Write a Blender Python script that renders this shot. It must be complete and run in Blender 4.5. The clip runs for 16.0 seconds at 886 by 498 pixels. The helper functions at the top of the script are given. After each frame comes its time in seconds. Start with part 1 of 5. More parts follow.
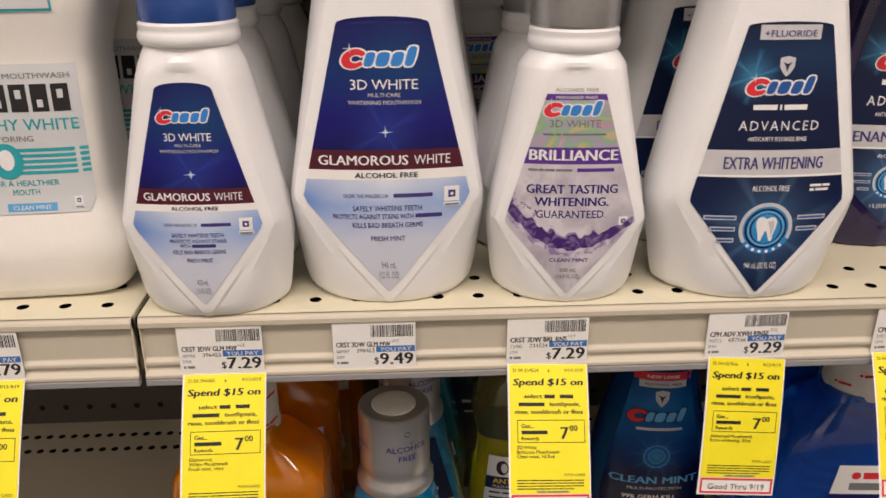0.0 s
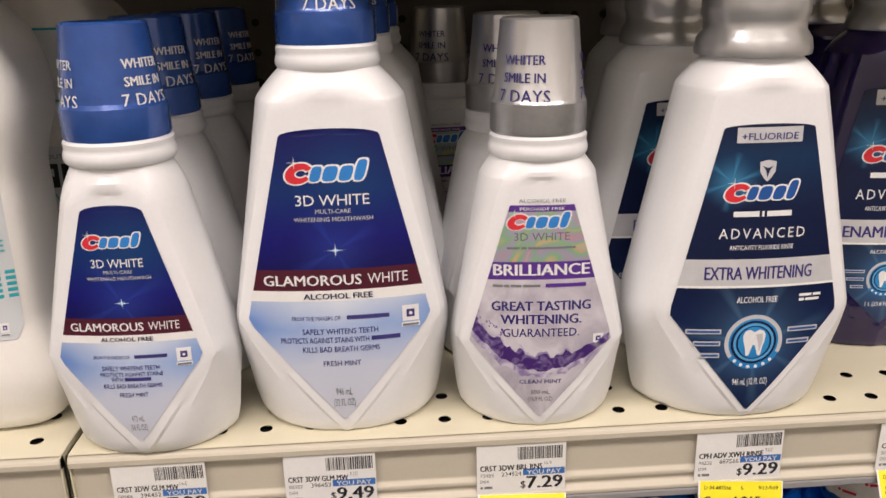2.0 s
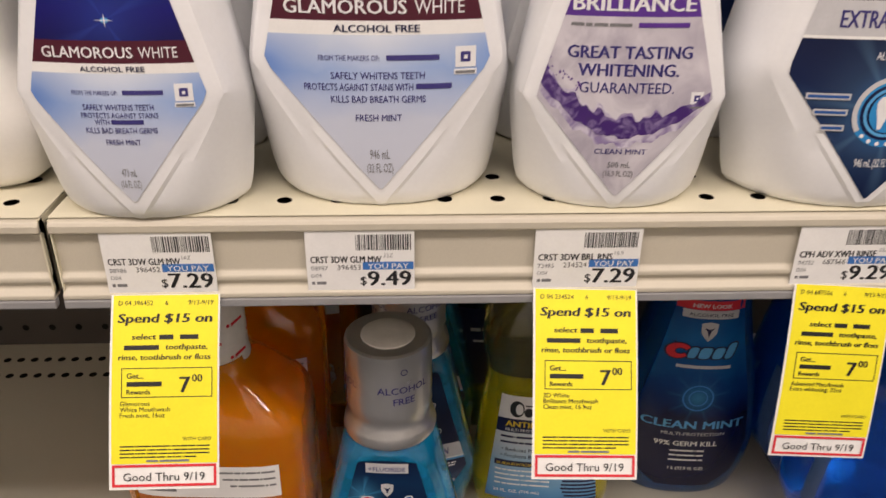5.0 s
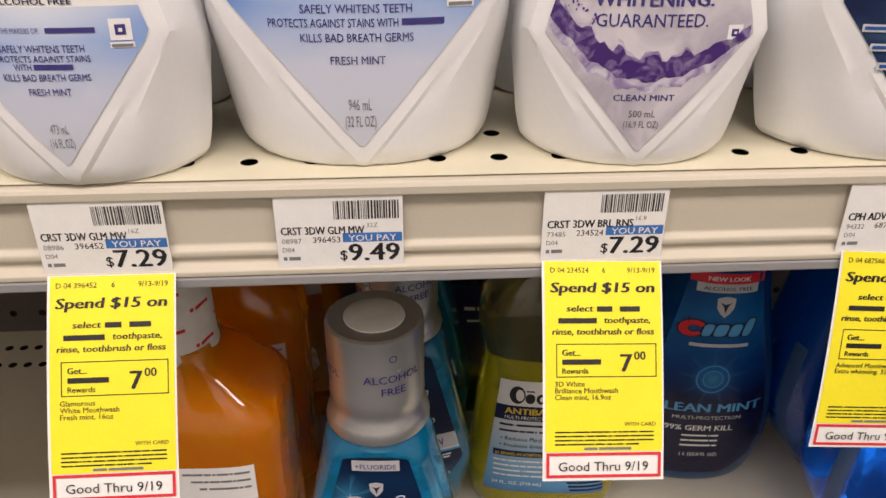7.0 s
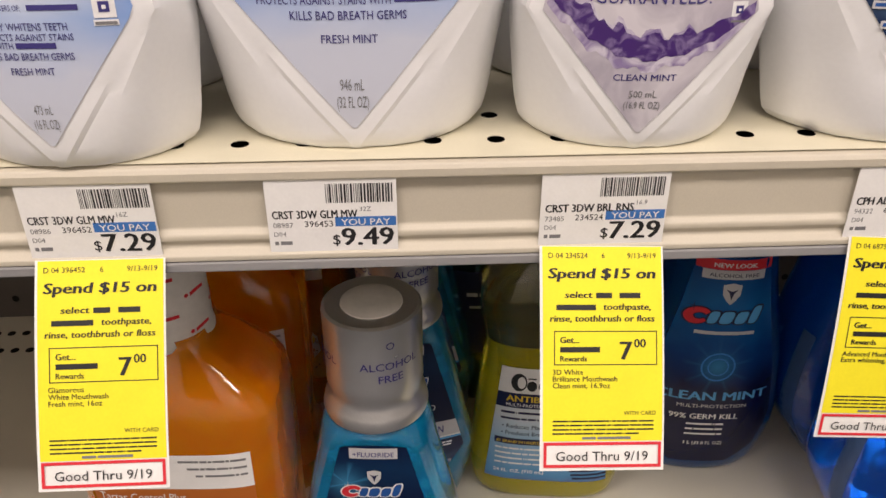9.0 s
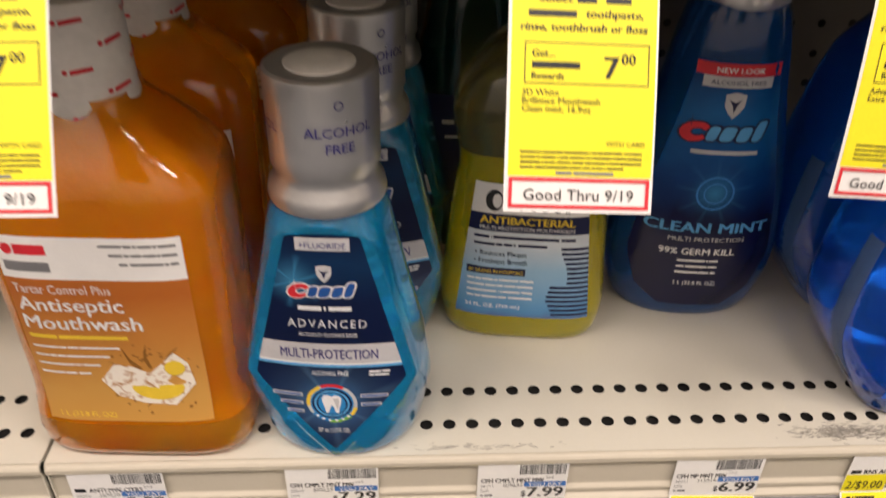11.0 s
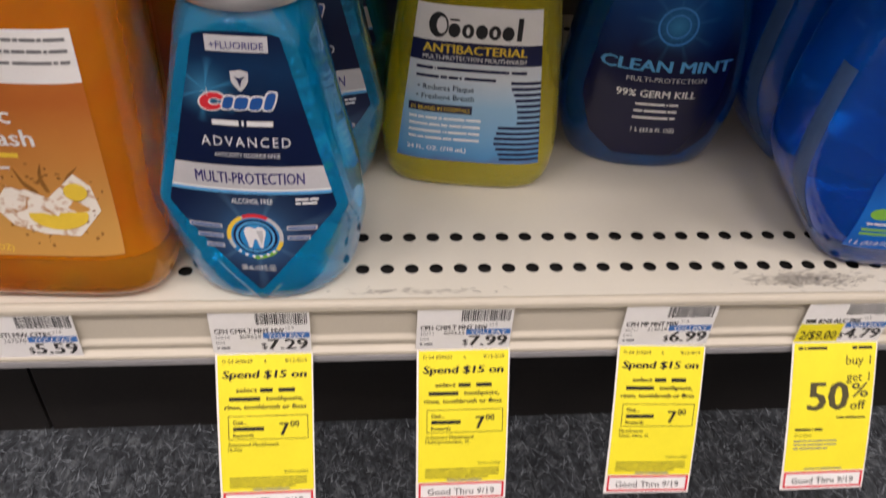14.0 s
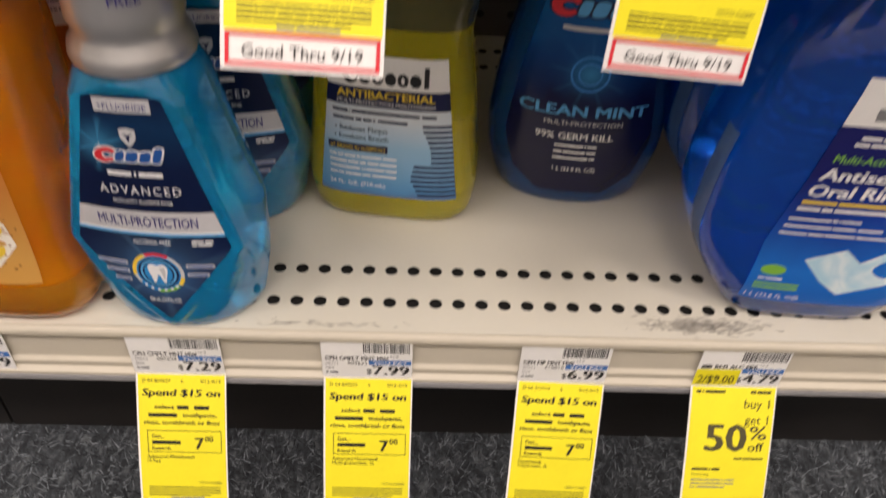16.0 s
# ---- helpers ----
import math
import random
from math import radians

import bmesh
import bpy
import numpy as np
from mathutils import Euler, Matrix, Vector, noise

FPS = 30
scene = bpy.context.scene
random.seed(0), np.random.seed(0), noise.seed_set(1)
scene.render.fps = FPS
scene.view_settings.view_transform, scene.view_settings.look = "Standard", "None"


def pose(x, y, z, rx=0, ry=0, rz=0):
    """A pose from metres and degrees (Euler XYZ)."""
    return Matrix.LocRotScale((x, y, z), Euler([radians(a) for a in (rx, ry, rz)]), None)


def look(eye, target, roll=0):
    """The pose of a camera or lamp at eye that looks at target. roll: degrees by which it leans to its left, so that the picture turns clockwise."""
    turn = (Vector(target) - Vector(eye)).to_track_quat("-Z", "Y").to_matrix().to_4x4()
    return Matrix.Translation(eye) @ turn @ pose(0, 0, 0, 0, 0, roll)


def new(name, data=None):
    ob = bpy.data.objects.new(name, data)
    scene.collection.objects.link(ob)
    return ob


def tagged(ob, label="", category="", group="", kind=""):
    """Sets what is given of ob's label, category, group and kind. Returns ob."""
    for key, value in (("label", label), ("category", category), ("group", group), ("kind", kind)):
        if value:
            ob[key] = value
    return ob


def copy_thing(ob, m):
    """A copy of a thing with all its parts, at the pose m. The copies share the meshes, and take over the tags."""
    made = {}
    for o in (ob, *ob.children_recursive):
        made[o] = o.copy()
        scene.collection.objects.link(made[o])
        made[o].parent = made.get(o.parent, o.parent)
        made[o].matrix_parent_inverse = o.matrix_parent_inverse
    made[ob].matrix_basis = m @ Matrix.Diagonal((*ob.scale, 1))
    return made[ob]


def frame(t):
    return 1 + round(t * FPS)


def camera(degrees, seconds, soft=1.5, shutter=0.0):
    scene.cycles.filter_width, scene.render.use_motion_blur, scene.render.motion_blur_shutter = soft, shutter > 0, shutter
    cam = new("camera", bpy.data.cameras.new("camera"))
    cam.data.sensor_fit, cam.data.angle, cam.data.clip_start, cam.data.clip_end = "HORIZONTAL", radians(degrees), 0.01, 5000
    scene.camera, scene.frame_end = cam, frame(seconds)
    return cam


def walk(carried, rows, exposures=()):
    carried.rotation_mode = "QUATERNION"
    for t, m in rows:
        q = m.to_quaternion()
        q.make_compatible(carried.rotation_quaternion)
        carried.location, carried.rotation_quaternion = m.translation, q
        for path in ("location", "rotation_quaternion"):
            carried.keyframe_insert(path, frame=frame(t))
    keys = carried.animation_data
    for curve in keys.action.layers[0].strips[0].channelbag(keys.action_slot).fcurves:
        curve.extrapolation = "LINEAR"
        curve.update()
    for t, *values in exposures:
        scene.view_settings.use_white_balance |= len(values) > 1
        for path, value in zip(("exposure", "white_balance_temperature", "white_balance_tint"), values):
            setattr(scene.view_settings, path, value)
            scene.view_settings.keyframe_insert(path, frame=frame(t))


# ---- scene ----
cam = camera(57.4, 16.0, shutter=0.5)
PATH = [
    (0, (0.04, -0.409, 0.673), (0.143, 1.443, -0.074), -0.1),
    (0.5, (0.03, -0.404, 0.676), (0.139, 1.458, -0.047), 0.7),
    (1, (0.042, -0.392, 0.686), (0.158, 1.481, -0.005), -0.1),
    (1.5, (0.057, -0.375, 0.684), (0.168, 1.512, 0.032), -0.8),
    (2, (0.062, -0.365, 0.692), (0.179, 1.533, 0.071), -1.3),
    (2.5, (0.065, -0.363, 0.691), (0.192, 1.539, 0.087), -1.5),
    (3, (0.069, -0.366, 0.692), (0.201, 1.534, 0.083), -1.1),
    (3.5, (0.068, -0.367, 0.689), (0.194, 1.528, 0.063), -0.9),
    (3.7, (0.068, -0.354, 0.695), (0.18, 1.506, -0.033), -0.6),
    (4, (0.054, -0.354, 0.66), (0.157, 1.488, -0.114), -0.2),
    (4.5, (0.052, -0.324, 0.635), (0.151, 1.461, -0.262), 0.4),
    (5, (0.045, -0.312, 0.617), (0.127, 1.462, -0.303), 0.6),
    (5.2, (0.044, -0.305, 0.614), (0.118, 1.463, -0.319), 0.5),
    (7.5, (0.045, -0.265, 0.586), (0.164, 1.476, -0.389), 0.2),
    (8, (0.05, -0.263, 0.585), (0.153, 1.474, -0.402), -0.3),
    (8.2, (0.05, -0.264, 0.586), (0.153, 1.476, -0.396), -0.2),
    (10.3, (0.051, -0.26, 0.581), (0.122, 1.442, -0.468), 0.0),
    (10.5, (0.052, -0.267, 0.552), (0.13, 1.428, -0.508), 0.3),
    (11, (0.066, -0.258, 0.496), (0.166, 1.39, -0.633), 1.4),
    (11.5, (0.073, -0.244, 0.466), (0.191, 1.376, -0.701), 1.2),
    (12, (0.062, -0.238, 0.454), (0.199, 1.361, -0.74), 1.7),
    (12.5, (0.063, -0.232, 0.466), (0.239, 1.372, -0.716), 2.4),
    (13, (0.076, -0.229, 0.468), (0.287, 1.381, -0.699), 2.8),
    (13.5, (0.078, -0.231, 0.463), (0.291, 1.353, -0.738), 3.3),
    (14, (0.079, -0.255, 0.442), (0.274, 1.259, -0.851), 4.3),
    (14.5, (0.075, -0.269, 0.458), (0.261, 1.207, -0.879), 4.0),
    (15, (0.1, -0.273, 0.457), (0.268, 1.189, -0.898), 3.3),
    (15.5, (0.127, -0.258, 0.437), (0.275, 1.215, -0.907), 4.3),
    (16, (0.155, -0.253, 0.485), (0.224, 1.226, -0.859), 3.4),
]
walk(cam, [(t, look(eye, target, roll)) for t, eye, target, roll in PATH],
     exposures=[(0.0, -0.55, 6680, 14), (0.5, -0.60, 6950, 13), (1.0, -0.64, 6780, 14), (1.5, -0.49, 6560, 13), (3.0, -0.36, 6340, 13), (3.5, -0.56, 6520, 13), (4.5, -0.54, 6550, 14),
                (5.0, -0.48, 6600, 14), (8.0, -0.38, 6450, 14), (10.5, -0.28, 6640, 14), (11.0, -0.15, 6650, 14), (11.5, -0.12, 6520, 14), (12.0, -0.56, 6580, 15), (12.5, -0.22, 6500, 15),
                (13.0, -0.22, 6500, 15), (13.5, -0.24, 6350, 15), (14.0, -0.28, 6150, 16), (14.5, -0.20, 6120, 16), (15.5, -0.18, 6020, 15), (16.0, -0.28, 6480, 14)])


# ---- light ----
world = bpy.data.worlds.new("store_air")
scene.world = world
world.use_nodes = True
world.node_tree.nodes["Background"].inputs[0].default_value = (1.0, 0.93, 0.84, 1)
world.node_tree.nodes["Background"].inputs[1].default_value = 0.12
LAMP_POWER = 46.5
for lx, ly in ((-1.5, -1.27), (0.1, -1.27), (1.7, -1.27)):
    lamp = bpy.data.lights.new("ceiling_tube_light", "AREA")
    lamp.shape, lamp.size, lamp.size_y, lamp.energy = "RECTANGLE", 1.2, 0.5, LAMP_POWER
    lamp.color = (1.0, 0.895, 0.82)
    new("ceiling_tube_light", lamp).matrix_world = pose(lx, ly, 2.66)


# ---- materials ----
def shader(name):
    m = bpy.data.materials.new(name)
    m.use_nodes = True
    return m, m.node_tree.nodes, m.node_tree.links, m.node_tree.nodes["Principled BSDF"]


def mat(name, color, rough=0.5, metal=0.0, var=0.06, scale=40.0, bump=0.0, fine=900.0, trans=0.0, ior=1.45, coat=0.0, dirt=None, relief=0.0006, coat_rough=0.12):
    """Colour with a broad and a fine variation, and a fine relief."""
    m, n, l, b = shader(name)
    tc = n.new("ShaderNodeTexCoord")
    big = n.new("ShaderNodeTexNoise")
    big.inputs["Scale"].default_value, big.inputs["Detail"].default_value = scale, 4
    l.new(tc.outputs["Object"], big.inputs["Vector"])
    small = n.new("ShaderNodeTexNoise")
    small.inputs["Scale"].default_value, small.inputs["Detail"].default_value = fine, 3
    l.new(tc.outputs["Object"], small.inputs["Vector"])
    mul = n.new("ShaderNodeMath")
    mul.operation = "MULTIPLY_ADD"
    mul.inputs[1].default_value, mul.inputs[2].default_value = 0.35, 0.0
    l.new(small.outputs["Fac"], mul.inputs[0])
    add = n.new("ShaderNodeMath")
    add.operation = "MULTIPLY_ADD"
    add.inputs[1].default_value = 0.65
    l.new(big.outputs["Fac"], add.inputs[0])
    l.new(mul.outputs[0], add.inputs[2])
    ramp = n.new("ShaderNodeValToRGB")
    lo = dirt if dirt else tuple(c * (1 - 2.2 * var) for c in color)
    hi = tuple(min(1, c * (1 + 1.2 * var)) for c in color)
    ramp.color_ramp.elements[0].position, ramp.color_ramp.elements[0].color = 0.3, (*lo, 1)
    ramp.color_ramp.elements[1].position, ramp.color_ramp.elements[1].color = 0.7, (*hi, 1)
    l.new(add.outputs[0], ramp.inputs[0])
    l.new(ramp.outputs[0], b.inputs["Base Color"])
    rr = n.new("ShaderNodeMapRange")
    rr.inputs["To Min"].default_value, rr.inputs["To Max"].default_value = rough * 0.8, min(1, rough * 1.2)
    l.new(big.outputs["Fac"], rr.inputs[0])
    l.new(rr.outputs[0], b.inputs["Roughness"])
    b.inputs["Metallic"].default_value = metal
    b.inputs["Transmission Weight"].default_value = trans
    b.inputs["IOR"].default_value = ior
    b.inputs["Coat Weight"].default_value = coat
    b.inputs["Coat Roughness"].default_value = coat_rough
    if bump:
        bp = n.new("ShaderNodeBump")
        bp.inputs["Strength"].default_value, bp.inputs["Distance"].default_value = bump, relief
        l.new(add.outputs[0], bp.inputs["Height"])
        l.new(bp.outputs[0], b.inputs["Normal"])
    return m


def ink(name, color, rough=0.38):
    return mat(name, color, rough, var=0.04, scale=120)


def printed(name, stops, rough=0.3, streak=0.0, wave=60.0, glows=()):
    """Printed label stock whose colour runs up the label (stops: height, colour), with soft cloudy streaks.
    glows: printed bursts of (x, height, radius, colour, strength, rays)."""
    m, n, l, b = shader(name)
    tc = n.new("ShaderNodeTexCoord")
    sep = n.new("ShaderNodeSeparateXYZ")
    l.new(tc.outputs["Object"], sep.inputs[0])
    noi = n.new("ShaderNodeTexNoise")
    noi.inputs["Scale"].default_value, noi.inputs["Detail"].default_value, noi.inputs["Distortion"].default_value = wave, 3, 0.6
    l.new(tc.outputs["Object"], noi.inputs["Vector"])
    wob = n.new("ShaderNodeMath")
    wob.operation = "MULTIPLY_ADD"
    wob.inputs[1].default_value = streak
    l.new(noi.outputs["Fac"], wob.inputs[0])
    l.new(sep.outputs["Z"], wob.inputs[2])
    z0, z1 = stops[0][0], stops[-1][0]
    mr = n.new("ShaderNodeMapRange")
    mr.inputs["From Min"].default_value, mr.inputs["From Max"].default_value = z0 + streak / 2, z1 + streak / 2
    l.new(wob.outputs[0], mr.inputs[0])
    ramp = n.new("ShaderNodeValToRGB")
    e = ramp.color_ramp.elements
    while len(e) < len(stops):
        e.new(0.5)
    for el, (z, c) in zip(e, stops):
        el.position, el.color = (z - z0) / (z1 - z0), (*c, 1)
    l.new(mr.outputs[0], ramp.inputs[0])

    def math_node(op, a, c=0.0, d=0.0):
        k = n.new("ShaderNodeMath")
        k.operation = op
        for slot, value in zip(k.inputs, (a, c, d)):
            if isinstance(value, (int, float)):
                slot.default_value = value
            else:
                l.new(value, slot)
        return k.outputs[0]

    colour = ramp.outputs[0]
    for gu, gv, gr, gc, strength, rays in glows:
        dx, dz = math_node("SUBTRACT", sep.outputs["X"], gu), math_node("SUBTRACT", sep.outputs["Z"], gv)
        far = math_node("SQRT", math_node("ADD", math_node("MULTIPLY", dx, dx), math_node("MULTIPLY", dz, dz)))
        near = math_node("MAXIMUM", math_node("MULTIPLY_ADD", far, -1.0 / gr, 1.0), 0.0)
        fac = math_node("POWER", near, 1.7)
        if rays:
            turn = math_node("ARCTAN2", dz, dx)
            beam = math_node("ABSOLUTE", math_node("SINE", math_node("MULTIPLY_ADD", turn, rays / 2, 0.55)))
            thin = math_node("POWER", beam, 14.0)
            fac = math_node("MAXIMUM", math_node("MULTIPLY", fac, 0.75), math_node("MULTIPLY", thin, math_node("POWER", near, 0.8)))
        fac = math_node("MINIMUM", math_node("MULTIPLY", fac, strength), 1.0)
        mix = n.new("ShaderNodeMix")
        mix.data_type = "RGBA"
        l.new(fac, mix.inputs["Factor"])
        l.new(colour, mix.inputs[6])
        mix.inputs[7].default_value = (*gc, 1)
        colour = mix.outputs[2]
    l.new(colour, b.inputs["Base Color"])
    b.inputs["Roughness"].default_value = rough
    b.inputs["Coat Weight"].default_value, b.inputs["Coat Roughness"].default_value = 0.08, 0.12
    b.inputs["Specular IOR Level"].default_value = 0.35
    return m


def splashed(name, ground, spots, scale, low, high, rough=0.3):
    """A printed ground with cloudy or splashed spots of a second colour."""
    m, n, l, b = shader(name)
    tc = n.new("ShaderNodeTexCoord")
    noi = n.new("ShaderNodeTexNoise")
    noi.inputs["Scale"].default_value, noi.inputs["Detail"].default_value, noi.inputs["Distortion"].default_value = scale, 6, 1.5
    l.new(tc.outputs["Object"], noi.inputs["Vector"])
    ramp = n.new("ShaderNodeValToRGB")
    ramp.color_ramp.elements[0].position, ramp.color_ramp.elements[0].color = low, (*ground, 1)
    ramp.color_ramp.elements[1].position, ramp.color_ramp.elements[1].color = high, (*spots, 1)
    l.new(noi.outputs["Fac"], ramp.inputs[0])
    l.new(ramp.outputs[0], b.inputs["Base Color"])
    b.inputs["Roughness"].default_value = rough
    return m


def foil_rainbow():
    m, n, l, b = shader("holographic_foil")
    tc = n.new("ShaderNodeTexCoord")
    noi = n.new("ShaderNodeTexNoise")
    noi.inputs["Scale"].default_value, noi.inputs["Detail"].default_value, noi.inputs["Distortion"].default_value = 34, 1, 2.5
    l.new(tc.outputs["Object"], noi.inputs["Vector"])
    ramp = n.new("ShaderNodeValToRGB")
    e = ramp.color_ramp.elements
    for _ in range(5):
        e.new(0.5)
    cols = ((0.5, 0.47, 0.52), (0.62, 0.6, 0.64), (0.75, 0.6, 0.32), (0.35, 0.62, 0.38), (0.5, 0.5, 0.62), (0.68, 0.42, 0.52), (0.6, 0.58, 0.6))
    for k, c in enumerate(cols):
        e[k].position, e[k].color = 0.25 + 0.08 * k, (*c, 1)
    l.new(noi.outputs["Fac"], ramp.inputs[0])
    l.new(ramp.outputs[0], b.inputs["Base Color"])
    b.inputs["Roughness"].default_value, b.inputs["Metallic"].default_value = 0.28, 0.55
    return m


def carpet():
    m, n, l, b = shader("speckled_carpet")
    tc = n.new("ShaderNodeTexCoord")
    noi = n.new("ShaderNodeTexNoise")
    noi.inputs["Scale"].default_value, noi.inputs["Detail"].default_value, noi.inputs["Roughness"].default_value = 150, 8, 0.75
    mp = n.new("ShaderNodeMapping")
    mp.inputs["Scale"].default_value = (1.0, 0.45, 1)
    mp.inputs["Rotation"].default_value = (0, 0, 0.5)
    l.new(tc.outputs["Object"], mp.inputs[0])
    l.new(mp.outputs[0], noi.inputs["Vector"])
    ramp = n.new("ShaderNodeValToRGB")
    e = ramp.color_ramp.elements
    e[0].position, e[0].color = 0.36, (0.012, 0.014, 0.017, 1)
    e[1].position, e[1].color = 0.7, (0.19, 0.21, 0.22, 1)
    e.new(0.52).color = (0.055, 0.062, 0.07, 1)
    l.new(noi.outputs["Fac"], ramp.inputs[0])
    l.new(ramp.outputs[0], b.inputs["Base Color"])
    b.inputs["Roughness"].default_value = 0.95
    bp = n.new("ShaderNodeBump")
    bp.inputs["Strength"].default_value, bp.inputs["Distance"].default_value = 0.9, 0.003
    l.new(noi.outputs["Fac"], bp.inputs["Height"])
    l.new(bp.outputs[0], b.inputs["Normal"])
    return m


CREAM = mat("cream_powder_coat", (0.70, 0.655, 0.50), 0.42, var=0.03, scale=9, bump=0.25, fine=1500)
DECK = mat("ivory_powder_coat", (0.675, 0.64, 0.54), 0.45, var=0.035, scale=8, bump=0.25, fine=1500)
# Shelf cream darkened: the upright lip's weaker light is put into the colour.
LIP_SHADED = mat("beige_price_channel", (0.56, 0.515, 0.42), 0.4, var=0.04, scale=9, bump=0.2, fine=1500)
# Black of the plastic caps; behind punched holes it is painted-in shade.
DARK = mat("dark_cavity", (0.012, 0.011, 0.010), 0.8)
PANEL = mat("taupe_back_panel", (0.085, 0.074, 0.066), 0.6, var=0.08, scale=14, bump=0.2)
KICK = mat("black_kick_plate", (0.020, 0.018, 0.017), 0.45, var=0.25, scale=12, bump=0.2)
CLEAR_EDGE = mat("clear_strip_plastic", (0.42, 0.415, 0.42), 0.2, trans=0.3, var=0.02)
CARPET = carpet()
WALL = mat("store_wall_paint", (0.62, 0.58, 0.52), 0.7, var=0.05, scale=2, bump=0.1)
# Paler than WALL so the unseen front wall throws fill light onto the shelves.
BOUNCE_WALL = mat("pale_wall_paint", (0.80, 0.77, 0.72), 0.7, var=0.05, scale=2, bump=0.1)
TILE = mat("ceiling_board", (0.78, 0.76, 0.72), 0.9, var=0.05, scale=20, bump=0.3)
WHITE_PL = mat("white_bottle_plastic", (0.83, 0.835, 0.85), 0.30, var=0.02, scale=25, bump=0.12, fine=500)
OFFWHITE_PL = mat("ivory_bottle_plastic", (0.82, 0.80, 0.76), 0.36, var=0.02, scale=25, bump=0.12, fine=500)
BLUE_FOIL = mat("blue_shrink_film", (0.030, 0.095, 0.37), 0.24, 0.2, var=0.08, scale=70, bump=0.9, fine=180, coat=0.6, relief=0.0010)
SILVER_FOIL = mat("silver_shrink_film", (0.57, 0.57, 0.575), 0.30, 0.75, var=0.02, scale=55, bump=0.8, fine=160, coat=0.3, relief=0.0007)
SILVER_DARK = mat("brushed_silver_band", (0.40, 0.40, 0.405), 0.34, 0.8, var=0.08, scale=60, bump=0.3, fine=300)
WHITE_CAP = mat("white_cap_film", (0.78, 0.76, 0.73), 0.35, var=0.05, scale=60, bump=0.4, fine=240)
PAPER = mat("white_label_paper", (0.84, 0.835, 0.82), 0.55, var=0.03, scale=60)
YELLOW = mat("yellow_tag_paper", (0.89, 0.79, 0.022), 0.5, var=0.03, scale=50)
BLACK = ink("black_ink", (0.018, 0.018, 0.02))
FADED = ink("faded_black_ink", (0.085, 0.075, 0.035))
GREY = ink("grey_ink", (0.20, 0.20, 0.21))
RED = ink("red_ink", (0.70, 0.03, 0.045))
PAYBLUE = ink("blue_band_ink", (0.05, 0.18, 0.52))
WHITE = ink("white_ink", (0.82, 0.82, 0.83))
NAVY = ink("navy_ink", (0.006, 0.010, 0.06))
INDIGO = ink("indigo_ink", (0.05, 0.042, 0.20))
PURPLE = ink("purple_ink", (0.10, 0.03, 0.27))
MAROON = ink("maroon_ink", (0.075, 0.008, 0.022))
TEAL = ink("teal_ink", (0.02, 0.36, 0.42))
SILVER = ink("silver_ink", (0.56, 0.56, 0.58))
SKY = ink("sky_blue_ink", (0.10, 0.38, 0.72))
LEAF = ink("green_ink", (0.22, 0.50, 0.06))
GOLD = ink("golden_ink", (0.85, 0.60, 0.05))
LOGO_BLUE = ink("logo_blue_ink", (0.03, 0.22, 0.62))
DEEP_BLUE = ink("deep_blue_ink", (0.015, 0.09, 0.34))


def liquid(name, color, deep, trans=0.4, rough=0.1, ripple=0.55, relief=0.0016, fine=120):
    """Clear plastic full of coloured liquid: part of the light is scattered in it, the rest goes through."""
    return mat(name, color, rough, var=0.0, scale=26, fine=fine, trans=trans, ior=1.36, bump=ripple, dirt=deep, coat=0.7, relief=relief, coat_rough=0.025)


AMBER = liquid("amber_liquid_bottle", (1.0, 0.39, 0.001), (1.0, 0.28, 0.001), 0.60, 0.015, 1.0, 0.0026, 70)
CYAN = liquid("teal_liquid_bottle", (0.004, 0.52, 0.95), (0.002, 0.42, 0.86), 0.72, 0.03, 0.8)
LEMON = liquid("yellow_liquid_bottle", (1.0, 0.92, 0.006), (0.98, 0.80, 0.002), 0.74, 0.02, 0.9)
# Olive puts the shade behind the empty shoulder into the clear plastic's colour.
LEMON_EMPTY = liquid("clear_olive_plastic", (0.36, 0.34, 0.10), (0.22, 0.20, 0.05), 0.85, 0.06)
ROYAL = liquid("royal_blue_liquid_bottle", (0.003, 0.15, 0.84), (0.003, 0.11, 0.70), 0.70, 0.04, 0.8)
AMBER_BASE = liquid("amber_moulded_base", (1.0, 0.50, 0.02), (1.0, 0.26, 0.001), 0.72, 0.0, 1.0, 0.0045, 45)
ROYAL_BASE = liquid("royal_blue_moulded_base", (0.01, 0.28, 0.95), (0.002, 0.10, 0.66), 0.80, 0.0, 1.0, 0.004, 45)
OCEAN = liquid("ocean_blue_liquid_bottle", (0.006, 0.12, 0.44), (0.004, 0.08, 0.33), 0.6, 0.05)
VIOLET = liquid("violet_liquid_bottle", (0.035, 0.016, 0.16), (0.022, 0.010, 0.11), 0.6, 0.06)
PINE = liquid("dark_green_liquid_bottle", (0.004, 0.07, 0.055), (0.003, 0.05, 0.04), 0.6, 0.06)


# ---- mesh tools ----
def mesh_ob(name, verts, faces, material, parent=None, smooth=0.0, label=""):
    me = bpy.data.meshes.new(name)
    me.from_pydata([tuple(v) for v in verts], [], faces)
    me.update()
    if smooth:
        me.polygons.foreach_set("use_smooth", [True] * len(me.polygons))
        me.set_sharp_from_angle(angle=radians(smooth))
    me.materials.append(material)
    ob = new(name, me)
    if parent:
        ob.parent = parent
    if label:
        ob["label"] = label
    return ob


def part(name, bm, material, parent, label=""):
    me = bpy.data.meshes.new(name)
    bm.to_mesh(me)
    bm.free()
    me.materials.append(material)
    ob = new(name, me)
    ob.parent = parent
    if label:
        ob["label"] = label
    return ob


